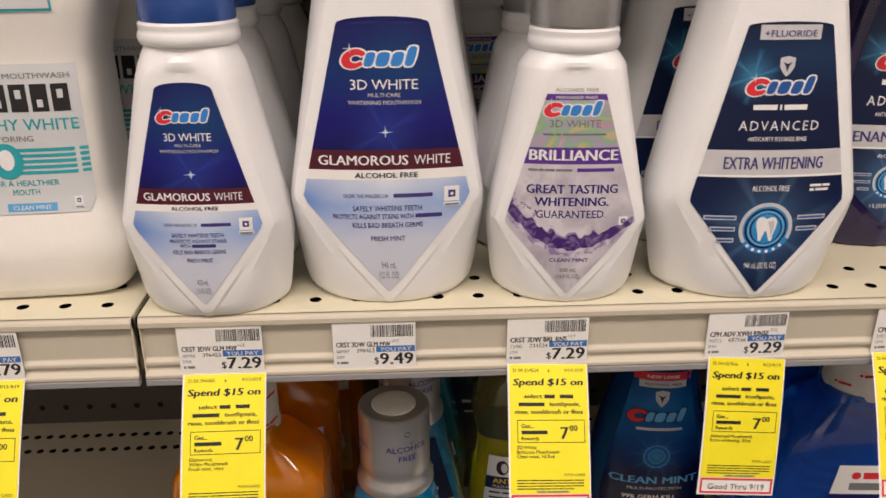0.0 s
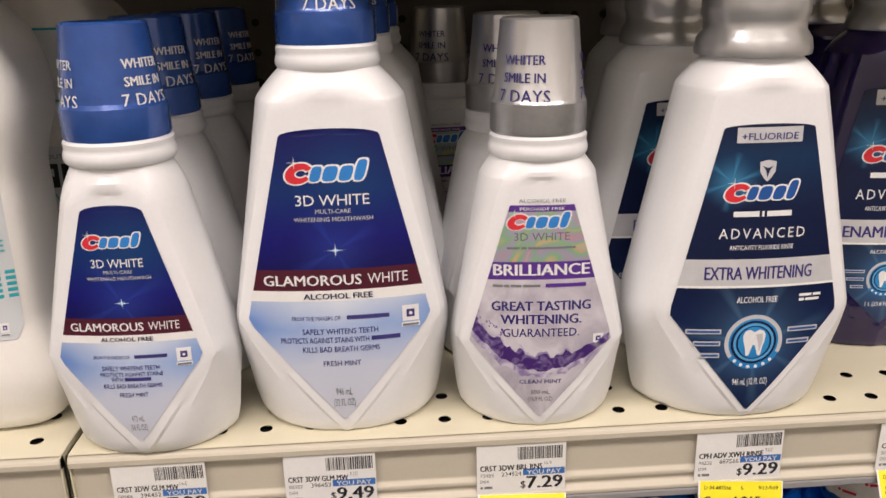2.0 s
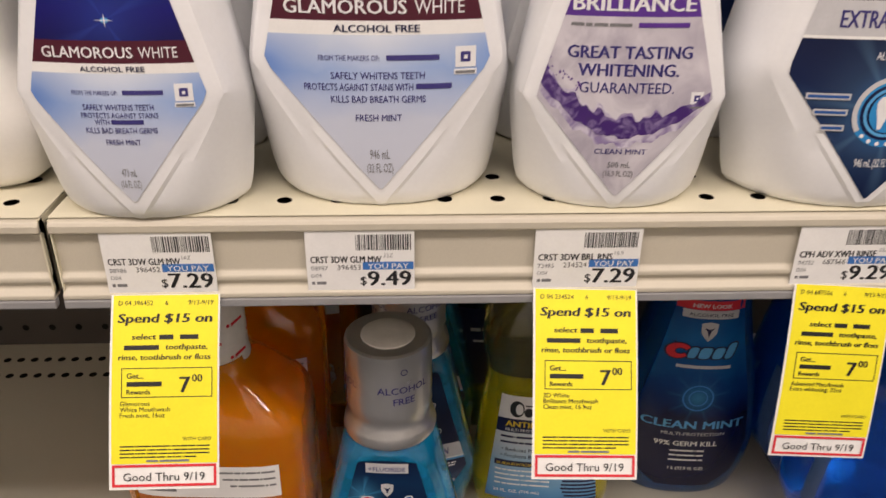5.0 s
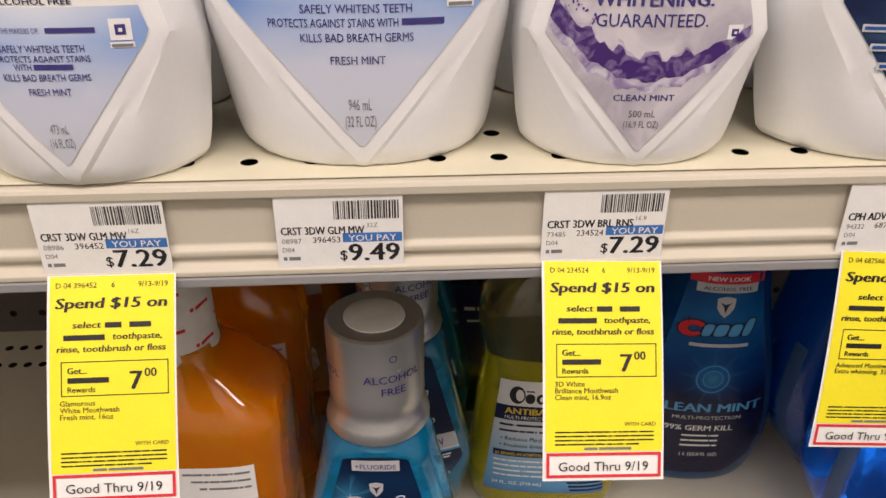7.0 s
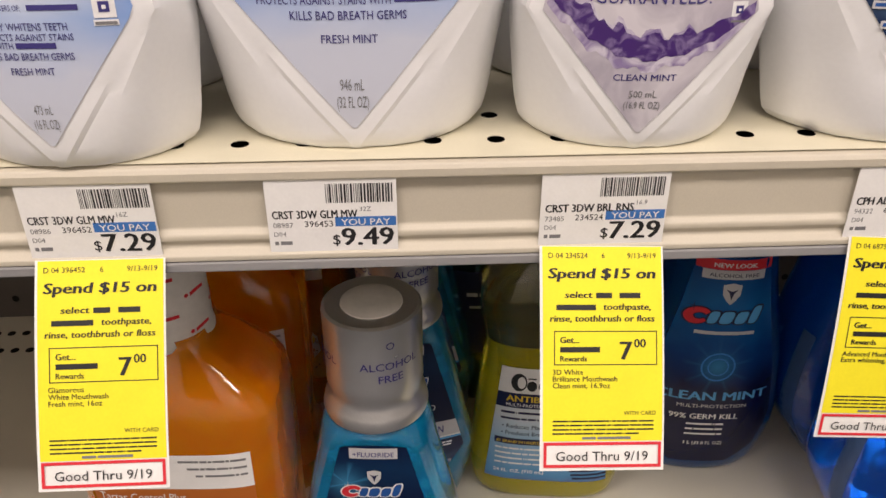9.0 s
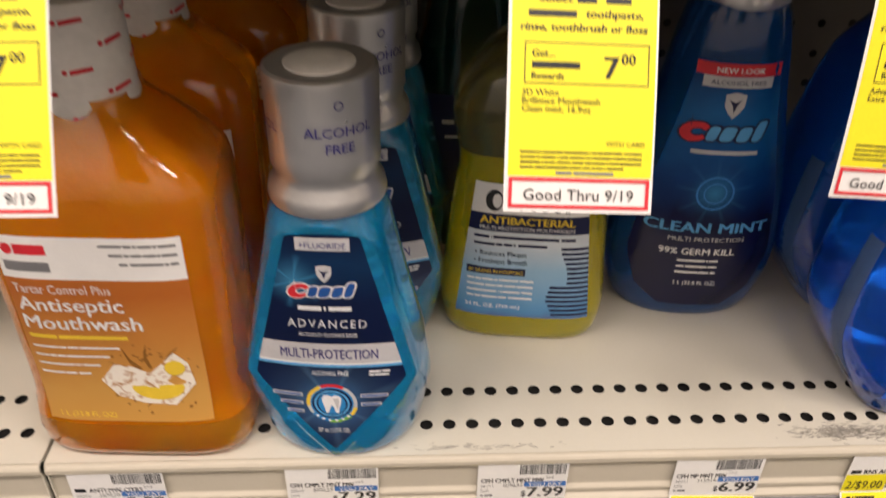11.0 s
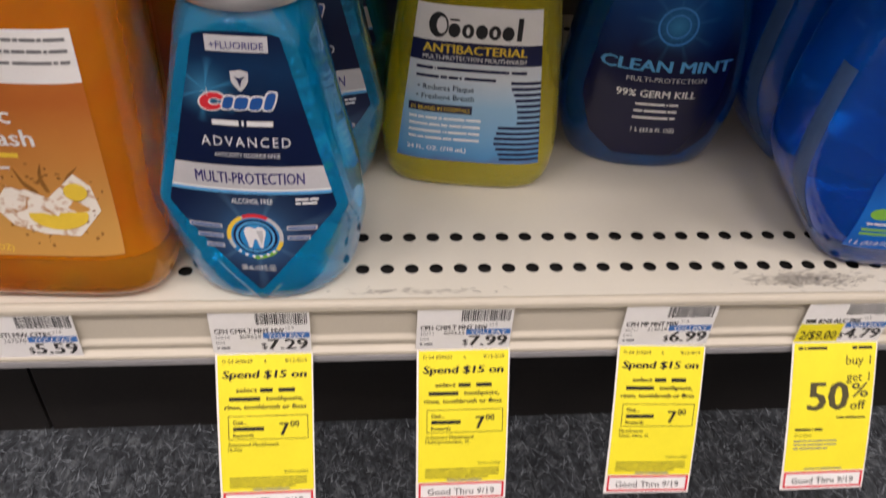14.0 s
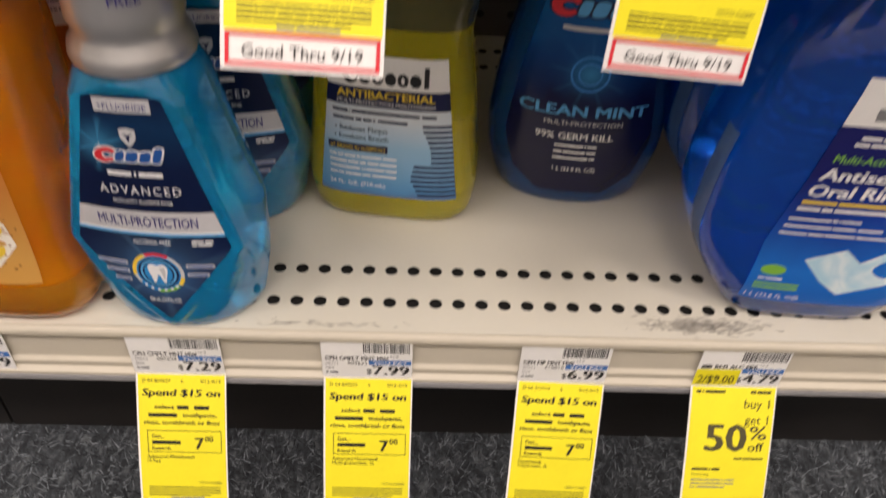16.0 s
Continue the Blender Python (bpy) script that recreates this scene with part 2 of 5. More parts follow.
def box_bm(x0, x1, y0, y1, z0, z1, bevel=0.0):
    bm = bmesh.new()
    bmesh.ops.create_cube(bm, size=1)
    for v in bm.verts:
        v.co = ((x0 + x1) / 2 + v.co.x * (x1 - x0), (y0 + y1) / 2 + v.co.y * (y1 - y0), (z0 + z1) / 2 + v.co.z * (z1 - z0))
    if bevel:
        bmesh.ops.bevel(bm, geom=bm.edges[:], offset=bevel, segments=2, affect="EDGES", profile=0.5)
    return bm


def structure(name, bm, material, label=""):
    me = bpy.data.meshes.new(name)
    bm.to_mesh(me)
    bm.free()
    me.materials.append(material)
    return tagged(new(name, me), label, kind="structure")


def lerp(table, z):
    """Piecewise-linear value from rows of (z, value)."""
    if z <= table[0][0]:
        return table[0][1]
    for (a, va), (b, vb) in zip(table, table[1:]):
        if z <= b:
            return va + (vb - va) * (z - a) / (b - a)
    return table[-1][1]


def smoothed(table, step=0.012):
    """The same table with its corners rounded."""
    zs = np.linspace(table[0][0], table[-1][0], 60)
    out = []
    for z in zs:
        r = min(step, z - table[0][0], table[-1][0] - z)
        out.append((z, sum(lerp(table, z + r * k) for k in (-1, -0.5, 0, 0.5, 1)) / 5))
    return out


def lathe(name, profile, material, parent, seg=40, smooth=40, label=""):
    verts, faces = [], []
    for r, z in profile:
        for k in range(seg):
            a = 2 * math.pi * k / seg
            verts.append((r * math.sin(a), -r * math.cos(a), z))
    for i in range(len(profile) - 1):
        for k in range(seg):
            a, b = i * seg + k, i * seg + (k + 1) % seg
            faces.append((a, b, b + seg, a + seg))
    faces.append(tuple(range(seg))[::-1])
    faces.append(tuple((len(profile) - 1) * seg + k for k in range(seg)))
    return mesh_ob(name, verts, faces, material, parent, smooth, label)


def loft(name, rows, material, parent, smooth=32, label=""):
    """rows: (z, list of (x, y)), every row with the same count, from the base up."""
    n, verts, faces = len(rows[0][1]), [], []
    for z, pts in rows:
        verts += [(x, y, z) for x, y in pts]
    for i in range(len(rows) - 1):
        for k in range(n):
            a, b = i * n + k, i * n + (k + 1) % n
            faces.append((a, b, b + n, a + n))
    faces.append(tuple(range(n))[::-1])
    faces.append(tuple((len(rows) - 1) * n + k for k in range(n)))
    return mesh_ob(name, verts, faces, material, parent, smooth, label)


def panel_section(w, d, p, k, full=0.8):
    """A bottle's cross-section: a gently bowed panel of half-width p in front and behind, and rounded flanks out to half-width w."""
    front = [(p * s / 4, -d + k * (p * s / 4) ** 2) for s in range(-4, 5)]
    yp = front[-1][1]
    cx, cy = p + (w - p) * full, yp * 0.92
    flank = [(p + min(0.0020, (w - p) * 0.25), yp + 0.0009)]
    for t in (0.17, 0.34, 0.5, 0.67, 0.84):
        flank.append(((1 - t) ** 2 * p + 2 * t * (1 - t) * cx + t * t * w, (1 - t) ** 2 * yp + 2 * t * (1 - t) * cy))
    right = front + flank + [(w, 0)] + [(x, -y) for x, y in flank[::-1]]
    back = [(-x, -y) for x, y in front]
    left = [(-x, -y) for x, y in flank] + [(-w, 0)] + [(-x, y) for x, y in flank[::-1]]
    return right + back + left


def round_section(r, like):
    out = []
    for x, y in like:
        a = math.atan2(y, x)
        out.append((r * math.cos(a), r * math.sin(a)))
    return out


# ---- printing: flat artwork laid on a surface ----
GLYPHS = {}


def glyphs(text, bold, slant, gap):
    key = (text, bold, slant, gap)
    if key not in GLYPHS:
        cu = bpy.data.curves.new("type", "FONT")
        cu.body, cu.size, cu.resolution_u, cu.shear, cu.space_character = text, 1.0, 2, slant, gap
        ob = bpy.data.objects.new("type", cu)
        scene.collection.objects.link(ob)
        me = bpy.data.meshes.new_from_object(ob)
        co = [(v.co.x, v.co.y) for v in me.vertices]
        fa = [tuple(p.vertices) for p in me.polygons]
        bpy.data.objects.remove(ob)
        bpy.data.curves.remove(cu)
        bpy.data.meshes.remove(me)
        xs = [c[0] for c in co] or [0]
        GLYPHS[key] = (co, fa, min(xs), max(xs))
    return GLYPHS[key]


class Print:
    """Artwork in (u, v) on the surface on_surface(u, v, lift); one mesh for each name and material."""

    def __init__(self, on_surface):
        self.on, self.sets, self.count = on_surface, {}, 0

    def put(self, name, material, pts, faces, lift):
        vs, fs = self.sets.setdefault((name, material.name), ([], []))
        base = len(vs)
        vs += [self.on(u, v, lift) for u, v in pts]
        fs += [tuple(base + i for i in f) for f in faces]

    def sheet(self, name, material, v0, v1, left, right, lift, nu=10, nv=4):
        pts, faces = [], []
        for j in range(nv + 1):
            v = v0 + (v1 - v0) * j / nv
            a, b = left(v), right(v)
            pts += [(a + (b - a) * i / nu, v) for i in range(nu + 1)]
        for j in range(nv):
            for i in range(nu):
                k = j * (nu + 1) + i
                faces.append((k, k + 1, k + nu + 2, k + nu + 1))
        self.put(name, material, pts, faces, lift)

    def rect(self, name, material, u0, u1, v0, v1, lift, nu=4, nv=1):
        self.sheet(name, material, v0, v1, lambda v: u0, lambda v: u1, lift, nu, nv)

    def poly(self, name, material, pts, lift):
        c = (sum(p[0] for p in pts) / len(pts), sum(p[1] for p in pts) / len(pts))
        n = len(pts)
        self.put(name, material, [c, *pts], [(0, 1 + k, 1 + (k + 1) % n) for k in range(n)], lift)

    def disc(self, name, material, u, v, ru, rv, lift, seg=28):
        self.poly(name, material, [(u + ru * math.cos(2 * math.pi * k / seg), v + rv * math.sin(2 * math.pi * k / seg)) for k in range(seg)], lift)

    def ring(self, name, material, u, v, r, width, lift, a0=0.0, a1=360.0, squash=1.0, seg=32):
        pts = []
        for k in range(seg + 1):
            a = radians(a0 + (a1 - a0) * k / seg)
            pts += [(u + r * math.cos(a), v + r * squash * math.sin(a)), (u + (r + width) * math.cos(a), v + (r + width) * squash * math.sin(a))]
        self.put(name, material, pts, [(2 * k, 2 * k + 1, 2 * k + 3, 2 * k + 2) for k in range(seg)], lift)

    def outline(self, name, material, u0, u1, v0, v1, line, lift):
        for a in ((u0, u1, v0, v0 + line), (u0, u1, v1 - line, v1), (u0, u0 + line, v0 + line, v1 - line), (u1 - line, u1, v0 + line, v1 - line)):
            self.rect(name, material, *a, lift)

    def text(self, words, material, u, v, size, lift, width=0.0, align="C", bold=0.0, slant=0.0, gap=1.0, name="lettering"):
        co, fa, x0, x1 = glyphs(words, bold, slant, gap)
        sx = width / (x1 - x0) if width else size
        shift = {"L": x0, "C": (x0 + x1) / 2, "R": x1}[align]
        self.count += 1
        for step in ((-1, 0, 1) if bold >= 0.015 else (-0.5, 0.5) if bold else (0,)):
            d = 1.5 * bold * step
            self.put((name, self.count), material, [(u + (x + d - shift) * sx, v + y * size) for x, y in co], fa, lift + 0.00007 * step)

    def bars(self, material, u0, u1, v, height, lift, words=3, seed=1, name="text_bar"):
        """A line of print too small to read, as plain bars."""
        rng = random.Random(seed)
        cuts = sorted(rng.uniform(0.12, 0.88) for _ in range(words - 1))
        ends = [0, *cuts, 1]
        for a, b in zip(ends, ends[1:]):
            ua, ub = u0 + (u1 - u0) * a, u0 + (u1 - u0) * b - height * 0.5
            if ub > ua:
                self.rect(name, material, ua, ub, v, v + height, lift, 3)

    def done(self, parent, first=None):
        """Make the meshes: those named `first` straight under parent, and the others under that one."""
        made = None
        order = sorted(self.sets, key=lambda k: k[0] != first)
        for key in order:
            vs, fs = self.sets[key]
            name = key[0] if isinstance(key[0], str) else key[0][0]
            ob = mesh_ob(name, vs, fs, bpy.data.materials[key[1]], made or parent, 60)
            if name in ("barcode", "text_bar", "cap_mark", "badge", "logo", "stripe", "splash_drop"):
                ob["kind"] = "stuff"
            if made is None and first:
                made = ob
        return made


def swoosh_logo(pr, u, v, w, lift, fill=None, edge=None):
    """A wordmark as plain shapes: a red open ring, a glint and four slanted rounded blocks on one outline."""
    fill, edge = fill or LOGO_BLUE, edge or WHITE
    h = w * 0.20

    def place(x, y):
        return (u + w * x + 0.30 * h * y, v + h * y)

    def crescent(r_out, r_in, shift, a0, a1, material, up):
        pts = []
        for k in range(25):
            a = radians(a0 + (a1 - a0) * k / 24)
            pts.append(place(-0.355 + r_out * math.cos(a), 3.9 * r_out * math.sin(a)))
            pts.append(place(-0.355 + shift + r_in * math.cos(a), 3.3 * r_in * math.sin(a)))
        pr.put("logo", material, pts, [(2 * k, 2 * k + 2, 2 * k + 3, 2 * k + 1) for k in range(24)], up)

    crescent(0.172, 0.050, 0.022, 18, 342, edge, lift)
    crescent(0.150, 0.072, 0.026, 32, 328, RED, lift + 0.00015)

    def block(a, b, lo, hi, grow, material, up):
        pts = []
        for k in range(16):
            t = 2 * math.pi * k / 16
            c, q = math.cos(t), math.sin(t)
            c, q = math.copysign(abs(c) ** 0.6, c), math.copysign(abs(q) ** 0.6, q)
            pts.append(place((a + b) / 2 + c * ((b - a) / 2 + grow), (lo + hi) / 2 + q * ((hi - lo) / 2 + grow * 4)))
        pr.poly("logo", material, pts, up)

    for k, (a, b) in enumerate(((-0.225, -0.105), (-0.085, 0.075), (0.100, 0.245), (0.270, 0.385))):
        hi = 0.40 if k < 3 else 0.72
        block(a, b, -0.46, hi, 0.024, edge, lift)
        block(a, b, -0.46, hi, 0.0, fill, lift + 0.00015)
    gx, gy = place(-0.44, 0.62)
    for rx, ry in ((w * 0.09, w * 0.006), (w * 0.006, w * 0.075)):
        pr.poly("logo", edge, [(gx - rx, gy), (gx, gy - ry), (gx + rx, gy), (gx, gy + ry)], lift + 0.0003)


def code_patch(pr, u, v, s, lift, seed=3):
    """A small white square with a dark inner patch and a bar of print below."""
    pr.rect("code_patch", WHITE, u - s / 2, u + s / 2, v - s / 2, v + s / 2, lift)
    pr.rect("code_patch", INDIGO, u - s * 0.24, u + s * 0.24, v - s * 0.24, v + s * 0.24, lift + 0.00015)
    pr.rect("code_patch", WHITE, u - s * 0.08, u + s * 0.1, v - s * 0.1, v + s * 0.08, lift + 0.0003)
    pr.rect("code_patch", WHITE, u - s * 0.55, u + s * 0.55, v - s * 0.85, v - s * 0.58, lift)
    pr.rect("code_patch", GREY, u - s * 0.48, u + s * 0.48, v - s * 0.80, v - s * 0.66, lift + 0.00015)


def shield(pr, u, v, w, lift):
    pts = [(u - w / 2, v + w * 0.5), (u, v + w * 0.62), (u + w / 2, v + w * 0.5), (u + w * 0.47, v - w * 0.1), (u + w * 0.25, v - w * 0.45), (u, v - w * 0.7), (u - w * 0.25, v - w * 0.45), (u - w * 0.47, v - w * 0.1)]
    pr.poly("shield_mark", SILVER, pts, lift)
    pr.poly("shield_mark", NAVY, [(u - w * 0.32, v + w * 0.25), (u, v + w * 0.12), (u + w * 0.32, v + w * 0.25), (u + w * 0.12, v), (u, v - w * 0.42), (u - w * 0.12, v)], lift + 0.00015)


def tooth_badge(pr, u, v, r, lift, halo):
    """A tooth in a bright ring with a dotted foot, six ruled bars beside it."""
    pr.disc("badge", halo, u, v, r * 1.14, r * 1.14, lift)
    pr.ring("badge", SILVER, u, v, r * 0.98, r * 0.16, lift + 0.00012, -25, 215)
    pr.disc("badge", NAVY, u, v, r * 0.90, r * 0.90, lift + 0.00012)
    pr.ring("badge", SKY, u, v, r * 0.70, r * 0.10, lift + 0.00024, 0, 360)
    pr.disc("badge", halo, u, v, r * 0.62, r * 0.66, lift + 0.00024)
    for k in range(6):
        a = radians(228 + 17 * k)
        pr.disc("badge", WHITE, u + r * 1.03 * math.cos(a), v + r * 1.03 * math.sin(a), r * 0.075, r * 0.075, lift + 0.00024, 8)
    s = r * 0.56
    tooth = [(-0.8, 0.55), (-0.62, 0.88), (-0.3, 0.95), (0, 0.78), (0.3, 0.95), (0.62, 0.88), (0.8, 0.55), (0.74, 0.1), (0.60, -0.4), (0.5, -1.0), (0.3, -0.95), (0.14, -0.2), (-0.14, -0.2), (-0.3, -0.95), (-0.5, -1.0), (-0.60, -0.4), (-0.74, 0.1)]
    pr.poly("badge", WHITE, [(u + s * a, v + s * b) for a, b in tooth], lift + 0.00036)
    pr.poly("badge", SILVER, [(u + s * a, v + s * b) for a, b in ((0.1, 0.6), (0.55, 0.65), (0.6, 0.1), (0.42, -0.7), (0.30, -0.1))], lift + 0.00048)
    for sgn in (-1, 1):
        for k in range(3):
            a0 = u + sgn * r * 1.30
            a1 = u + sgn * r * (2.65 - 0.30 * k - (0.12 if sgn > 0 else 0))
            if sgn > 0 and k == 2:
                continue
            vv = v + r * (0.38 - 0.50 * k)
            pr.rect("badge", SILVER, min(a0, a1), max(a0, a1), vv, vv + r * 0.20, lift + 0.0003)
            pr.rect("badge", DEEP_BLUE, min(a0, a1) + r * 0.06, max(a0, a1) - r * 0.06, vv + r * 0.055, vv + r * 0.145, lift + 0.00042)


# ---- structure ----
SHELF_Z, DECK_Z, DECK_Y, BACK_Y = 0.471, 0.162, 0.034, 0.37
SEAM_UP, SEAM_LOW = -0.1085, -0.1225


def perforated(name, x0, x1, y0, y1, z, rows, pitch, phase, radius, material, parent, label=""):
    """A steel shelf top of 1.6 mm with rows of punched round holes along x."""
    verts, faces, seg = [], [], 16

    def quad(a, b, c, d):
        k = len(verts)
        verts.extend([(a, c, z), (b, c, z), (b, d, z), (a, d, z)])
        faces.append((k, k + 1, k + 2, k + 3))

    half, ycut = pitch / 2, y0
    for ry, only in rows:
        h = min(half, 0.0115)
        quad(x0, x1, ycut, ry - h)
        first = math.ceil((x0 + half - phase) / pitch)
        last = math.floor((x1 - half - phase) / pitch)
        lo, hi = phase + first * pitch - half, phase + last * pitch + half
        quad(x0, lo, ry - h, ry + h)
        quad(hi, x1, ry - h, ry + h)
        for k in range(first, last + 1):
            cx = phase + k * pitch
            if only and not only[0] < cx < only[1]:
                quad(cx - half, cx + half, ry - h, ry + h)
                continue
            b = len(verts)
            for j in range(seg):
                a = 2 * math.pi * (j + 0.5) / seg
                ca, sa = math.cos(a), math.sin(a)
                t = min(half / abs(ca), h / abs(sa))
                verts.append((cx + t * ca, ry + t * sa, z))
                verts.append((cx + radius * ca, ry + radius * sa, z))
            for j in range(seg):
                p, q = b + 2 * j, b + 2 * ((j + 1) % seg)
                faces.append((p, q, q + 1, p + 1))
            for sx, sy in ((1, 1), (-1, 1), (-1, -1), (1, -1)):
                m = len(verts)
                verts.append((cx + sx * half, ry + sy * h, z))
                best = sorted(range(seg), key=lambda j: (verts[b + 2 * j][0] - verts[m][0]) ** 2 + (verts[b + 2 * j][1] - verts[m][1]) ** 2)[:2]
                faces.append((m, b + 2 * best[0], b + 2 * best[1]))
        ycut = ry + h
    quad(x0, x1, ycut, y1)
    me = bpy.data.meshes.new(name)
    me.from_pydata(verts, [], faces)
    bm = bmesh.new()
    bm.from_mesh(me)
    bmesh.ops.remove_doubles(bm, verts=bm.verts[:], dist=1e-6)
    bmesh.ops.recalc_face_normals(bm, faces=bm.faces[:])
    bm.to_mesh(me)
    bm.free()
    me.materials.append(material)
    ob = new(name, me)
    ob.parent = parent
    if label:
        ob["label"] = label
    return ob


def extrude_x(name, profile, x0, x1, material, parent, label=""):
    n = len(profile)
    verts = [(x0, y, z) for y, z in profile] + [(x1, y, z) for y, z in profile]
    faces = [(k, (k + 1) % n, n + (k + 1) % n, n + k) for k in range(n)] + [tuple(range(n))[::-1], tuple(range(n, 2 * n))]
    me = bpy.data.meshes.new(name)
    me.from_pydata(verts, [], faces)
    bm = bmesh.new()
    bm.from_mesh(me)
    bmesh.ops.recalc_face_normals(bm, faces=bm.faces[:])
    edges = [e for e in bm.edges if len(e.link_faces) == 2 and e.calc_face_angle() > 0.6]
    bmesh.ops.bevel(bm, geom=edges, offset=0.0006, segments=2, affect="EDGES", profile=0.5, clamp_overlap=True)
    bm.to_mesh(me)
    bm.free()
    me.materials.append(material)
    ob = new(name, me)
    ob.parent = parent
    if label:
        ob["label"] = label
    return ob


LIP = ((0.004, 0.0), (0.0, -0.0012), (-0.0012, -0.003), (-0.0012, -0.0062), (0.0024, -0.0078), (0.0024, -0.0262), (0.0004, -0.0285), (0.0004, -0.0305),
       (0.0018, -0.0322), (0.0018, -0.0338), (-0.0012, -0.0362), (-0.0012, -0.0385), (0.006, -0.0385), (0.006, -0.004))


def shelf(name, x0, x1, front, top, rows, pitch, phase, radius, material, label):
    thing = tagged(new(name), label, "shelf", kind="structure")
    thing.matrix_world = pose(0, front, top)
    perforated("shelf_top", x0, x1, 0.0014, BACK_Y - front, 0.0002, [(r - front, o) for r, o in rows], pitch, phase, radius, material, thing)
    extrude_x("price_channel", LIP, x0, x1, LIP_SHADED, thing, "cream price channel along the shelf edge")
    extrude_x("clear_strip", ((-0.0016, -0.0388), (0.003, -0.0388), (0.003, -0.0428), (-0.0016, -0.0428)), x0, x1, CLEAR_EDGE, thing, "clear plastic edge strip")
    # Solid black slab stands in for the shade inside the hollow shelf.
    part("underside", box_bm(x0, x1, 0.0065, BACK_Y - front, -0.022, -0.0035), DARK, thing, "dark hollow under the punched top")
    part("underside_sheet", box_bm(x0, x1, 0.0065, BACK_Y - front, -0.026, -0.0225), material, thing)
    for ex in (x0, x1):
        part("end_cap", box_bm(ex - 0.0008 if ex == x1 else ex, ex if ex == x1 else ex + 0.0008, 0.0002, 0.30, -0.037, -0.0005, 0.0003), material, thing)
    return thing


shelf("shelf_1", SEAM_UP + 0.0018, 1.12, 0.0, SHELF_Z, [(0.0175, None), (0.043, None)], 0.0236, -0.010, 0.0034, CREAM, "cream steel shelf with two rows of round holes")
shelf("shelf_2", -1.25, SEAM_UP - 0.0018, 0.0, SHELF_Z, [(0.0175, None), (0.043, None)], 0.0236, -0.010, 0.0034, CREAM, "cream steel shelf of the neighbouring bay")
shelf("shelf_3", SEAM_LOW + 0.0012, 1.12, DECK_Y, DECK_Z, [(0.057, None), (0.0825, None), (0.318, None), (0.3435, None)], 0.0127, 0.0910, 0.0036, DECK, "ivory steel base deck with dense rows of round holes")
shelf("shelf_4", -1.25, SEAM_LOW - 0.0012, DECK_Y, DECK_Z, [(0.057, None), (0.0825, None), (0.318, None), (0.3435, None)], 0.0127, 0.0910, 0.0036, DECK, "ivory steel base deck of the neighbouring bay")
shelf("shelf_5", -1.25, 1.12, 0.0, 0.765, [(0.0175, None)], 0.0236, -0.010, 0.0034, CREAM, "cream steel shelf overhead")

structure("kick_plate", box_bm(-1.25, SEAM_LOW - 0.001, 0.0860, 0.094, 0.0, DECK_Z - 0.027), KICK, "black kick plate under the base deck")
structure("kick_plate", box_bm(SEAM_LOW + 0.001, 1.12, 0.0860, 0.094, 0.0, DECK_Z - 0.027), KICK, "black kick plate under the base deck")


def back_panel():
    """The pegboard behind the shelves: a dark sheet with rows of round holes at a regular pitch."""
    # Black backing behind the sheet paints the shade in the peg holes.
    thing = structure("wall_back", box_bm(-1.25, 1.12, BACK_Y + 0.004, BACK_Y + 0.02, 0.0, 1.9), DARK, "brown pegboard gondola back panel")
    pitch, seg, verts, faces = 0.0254, 10, [], []
    for i in range(-22, 30):
        for j in range(1, 30):
            cx, cz, b = i * pitch, 0.004 + j * pitch, len(verts)
            for k in range(seg):
                a = 2 * math.pi * (k + 0.5) / seg
                ca, sa = math.cos(a), math.sin(a)
                t = pitch / 2 / max(abs(ca), abs(sa))
                verts.append((cx + t * ca, BACK_Y, cz + t * sa))
                verts.append((cx + 0.0033 * ca, BACK_Y, cz + 0.0033 * sa))
            for k in range(seg):
                p, q = b + 2 * k, b + 2 * ((k + 1) % seg)
                faces.append((q, p, p + 1, q + 1))
            for sx, sz in ((1, 1), (-1, 1), (-1, -1), (1, -1)):
                m = len(verts)
                verts.append((cx + sx * pitch / 2, BACK_Y, cz + sz * pitch / 2))
                best = sorted(range(seg), key=lambda k: (verts[b + 2 * k][0] - verts[m][0]) ** 2 + (verts[b + 2 * k][2] - verts[m][2]) ** 2)[:2]
                faces.append((m, b + 2 * best[0], b + 2 * best[1]))
    mesh_ob("pegboard", verts, faces, PANEL, thing)


back_panel()
structure("floor", box_bm(-3.0, 3.0, -2.2, 0.5, -0.05, 0.0), CARPET, "dark speckled grey carpet")
structure("ceiling", box_bm(-3.0, 3.0, -2.2, 0.5, 2.75, 2.80), TILE, "white board ceiling")
structure("wall_front", box_bm(-3.0, 3.0, -2.25, -2.2, 0.0, 2.75), BOUNCE_WALL, "plain wall across the aisle")
structure("wall_left", box_bm(-3.05, -3.0, -2.2, 0.5, 0.0, 2.75), WALL, "plain end wall")
structure("wall_right", box_bm(3.0, 3.05, -2.2, 0.5, 0.0, 2.75), WALL, "plain end wall")
structure("wall_behind", box_bm(-3.0, 3.0, 0.5, 0.55, 0.0, 2.75), WALL, "plain wall behind the gondola")

# carpet pile near the kick plate
rng = np.random.default_rng(4)
tufts, tuft_faces = [], []
for k in range(42000):
    x, y = rng.uniform(-0.42, 0.66), rng.uniform(-0.17, 0.085)
    a, lean, h = rng.uniform(0, 6.28), rng.uniform(0.003, 0.009), rng.uniform(0.0008, 0.0030)
    dx, dy, w = math.cos(a), math.sin(a), rng.uniform(0.0003, 0.0006)
    b = len(tufts)
    tufts += [(x - w * dy, y + w * dx, 0.0002), (x + w * dy, y - w * dx, 0.0002), (x + lean * dx, y + lean * dy, h)]
    tuft_faces.append((b, b + 1, b + 2))
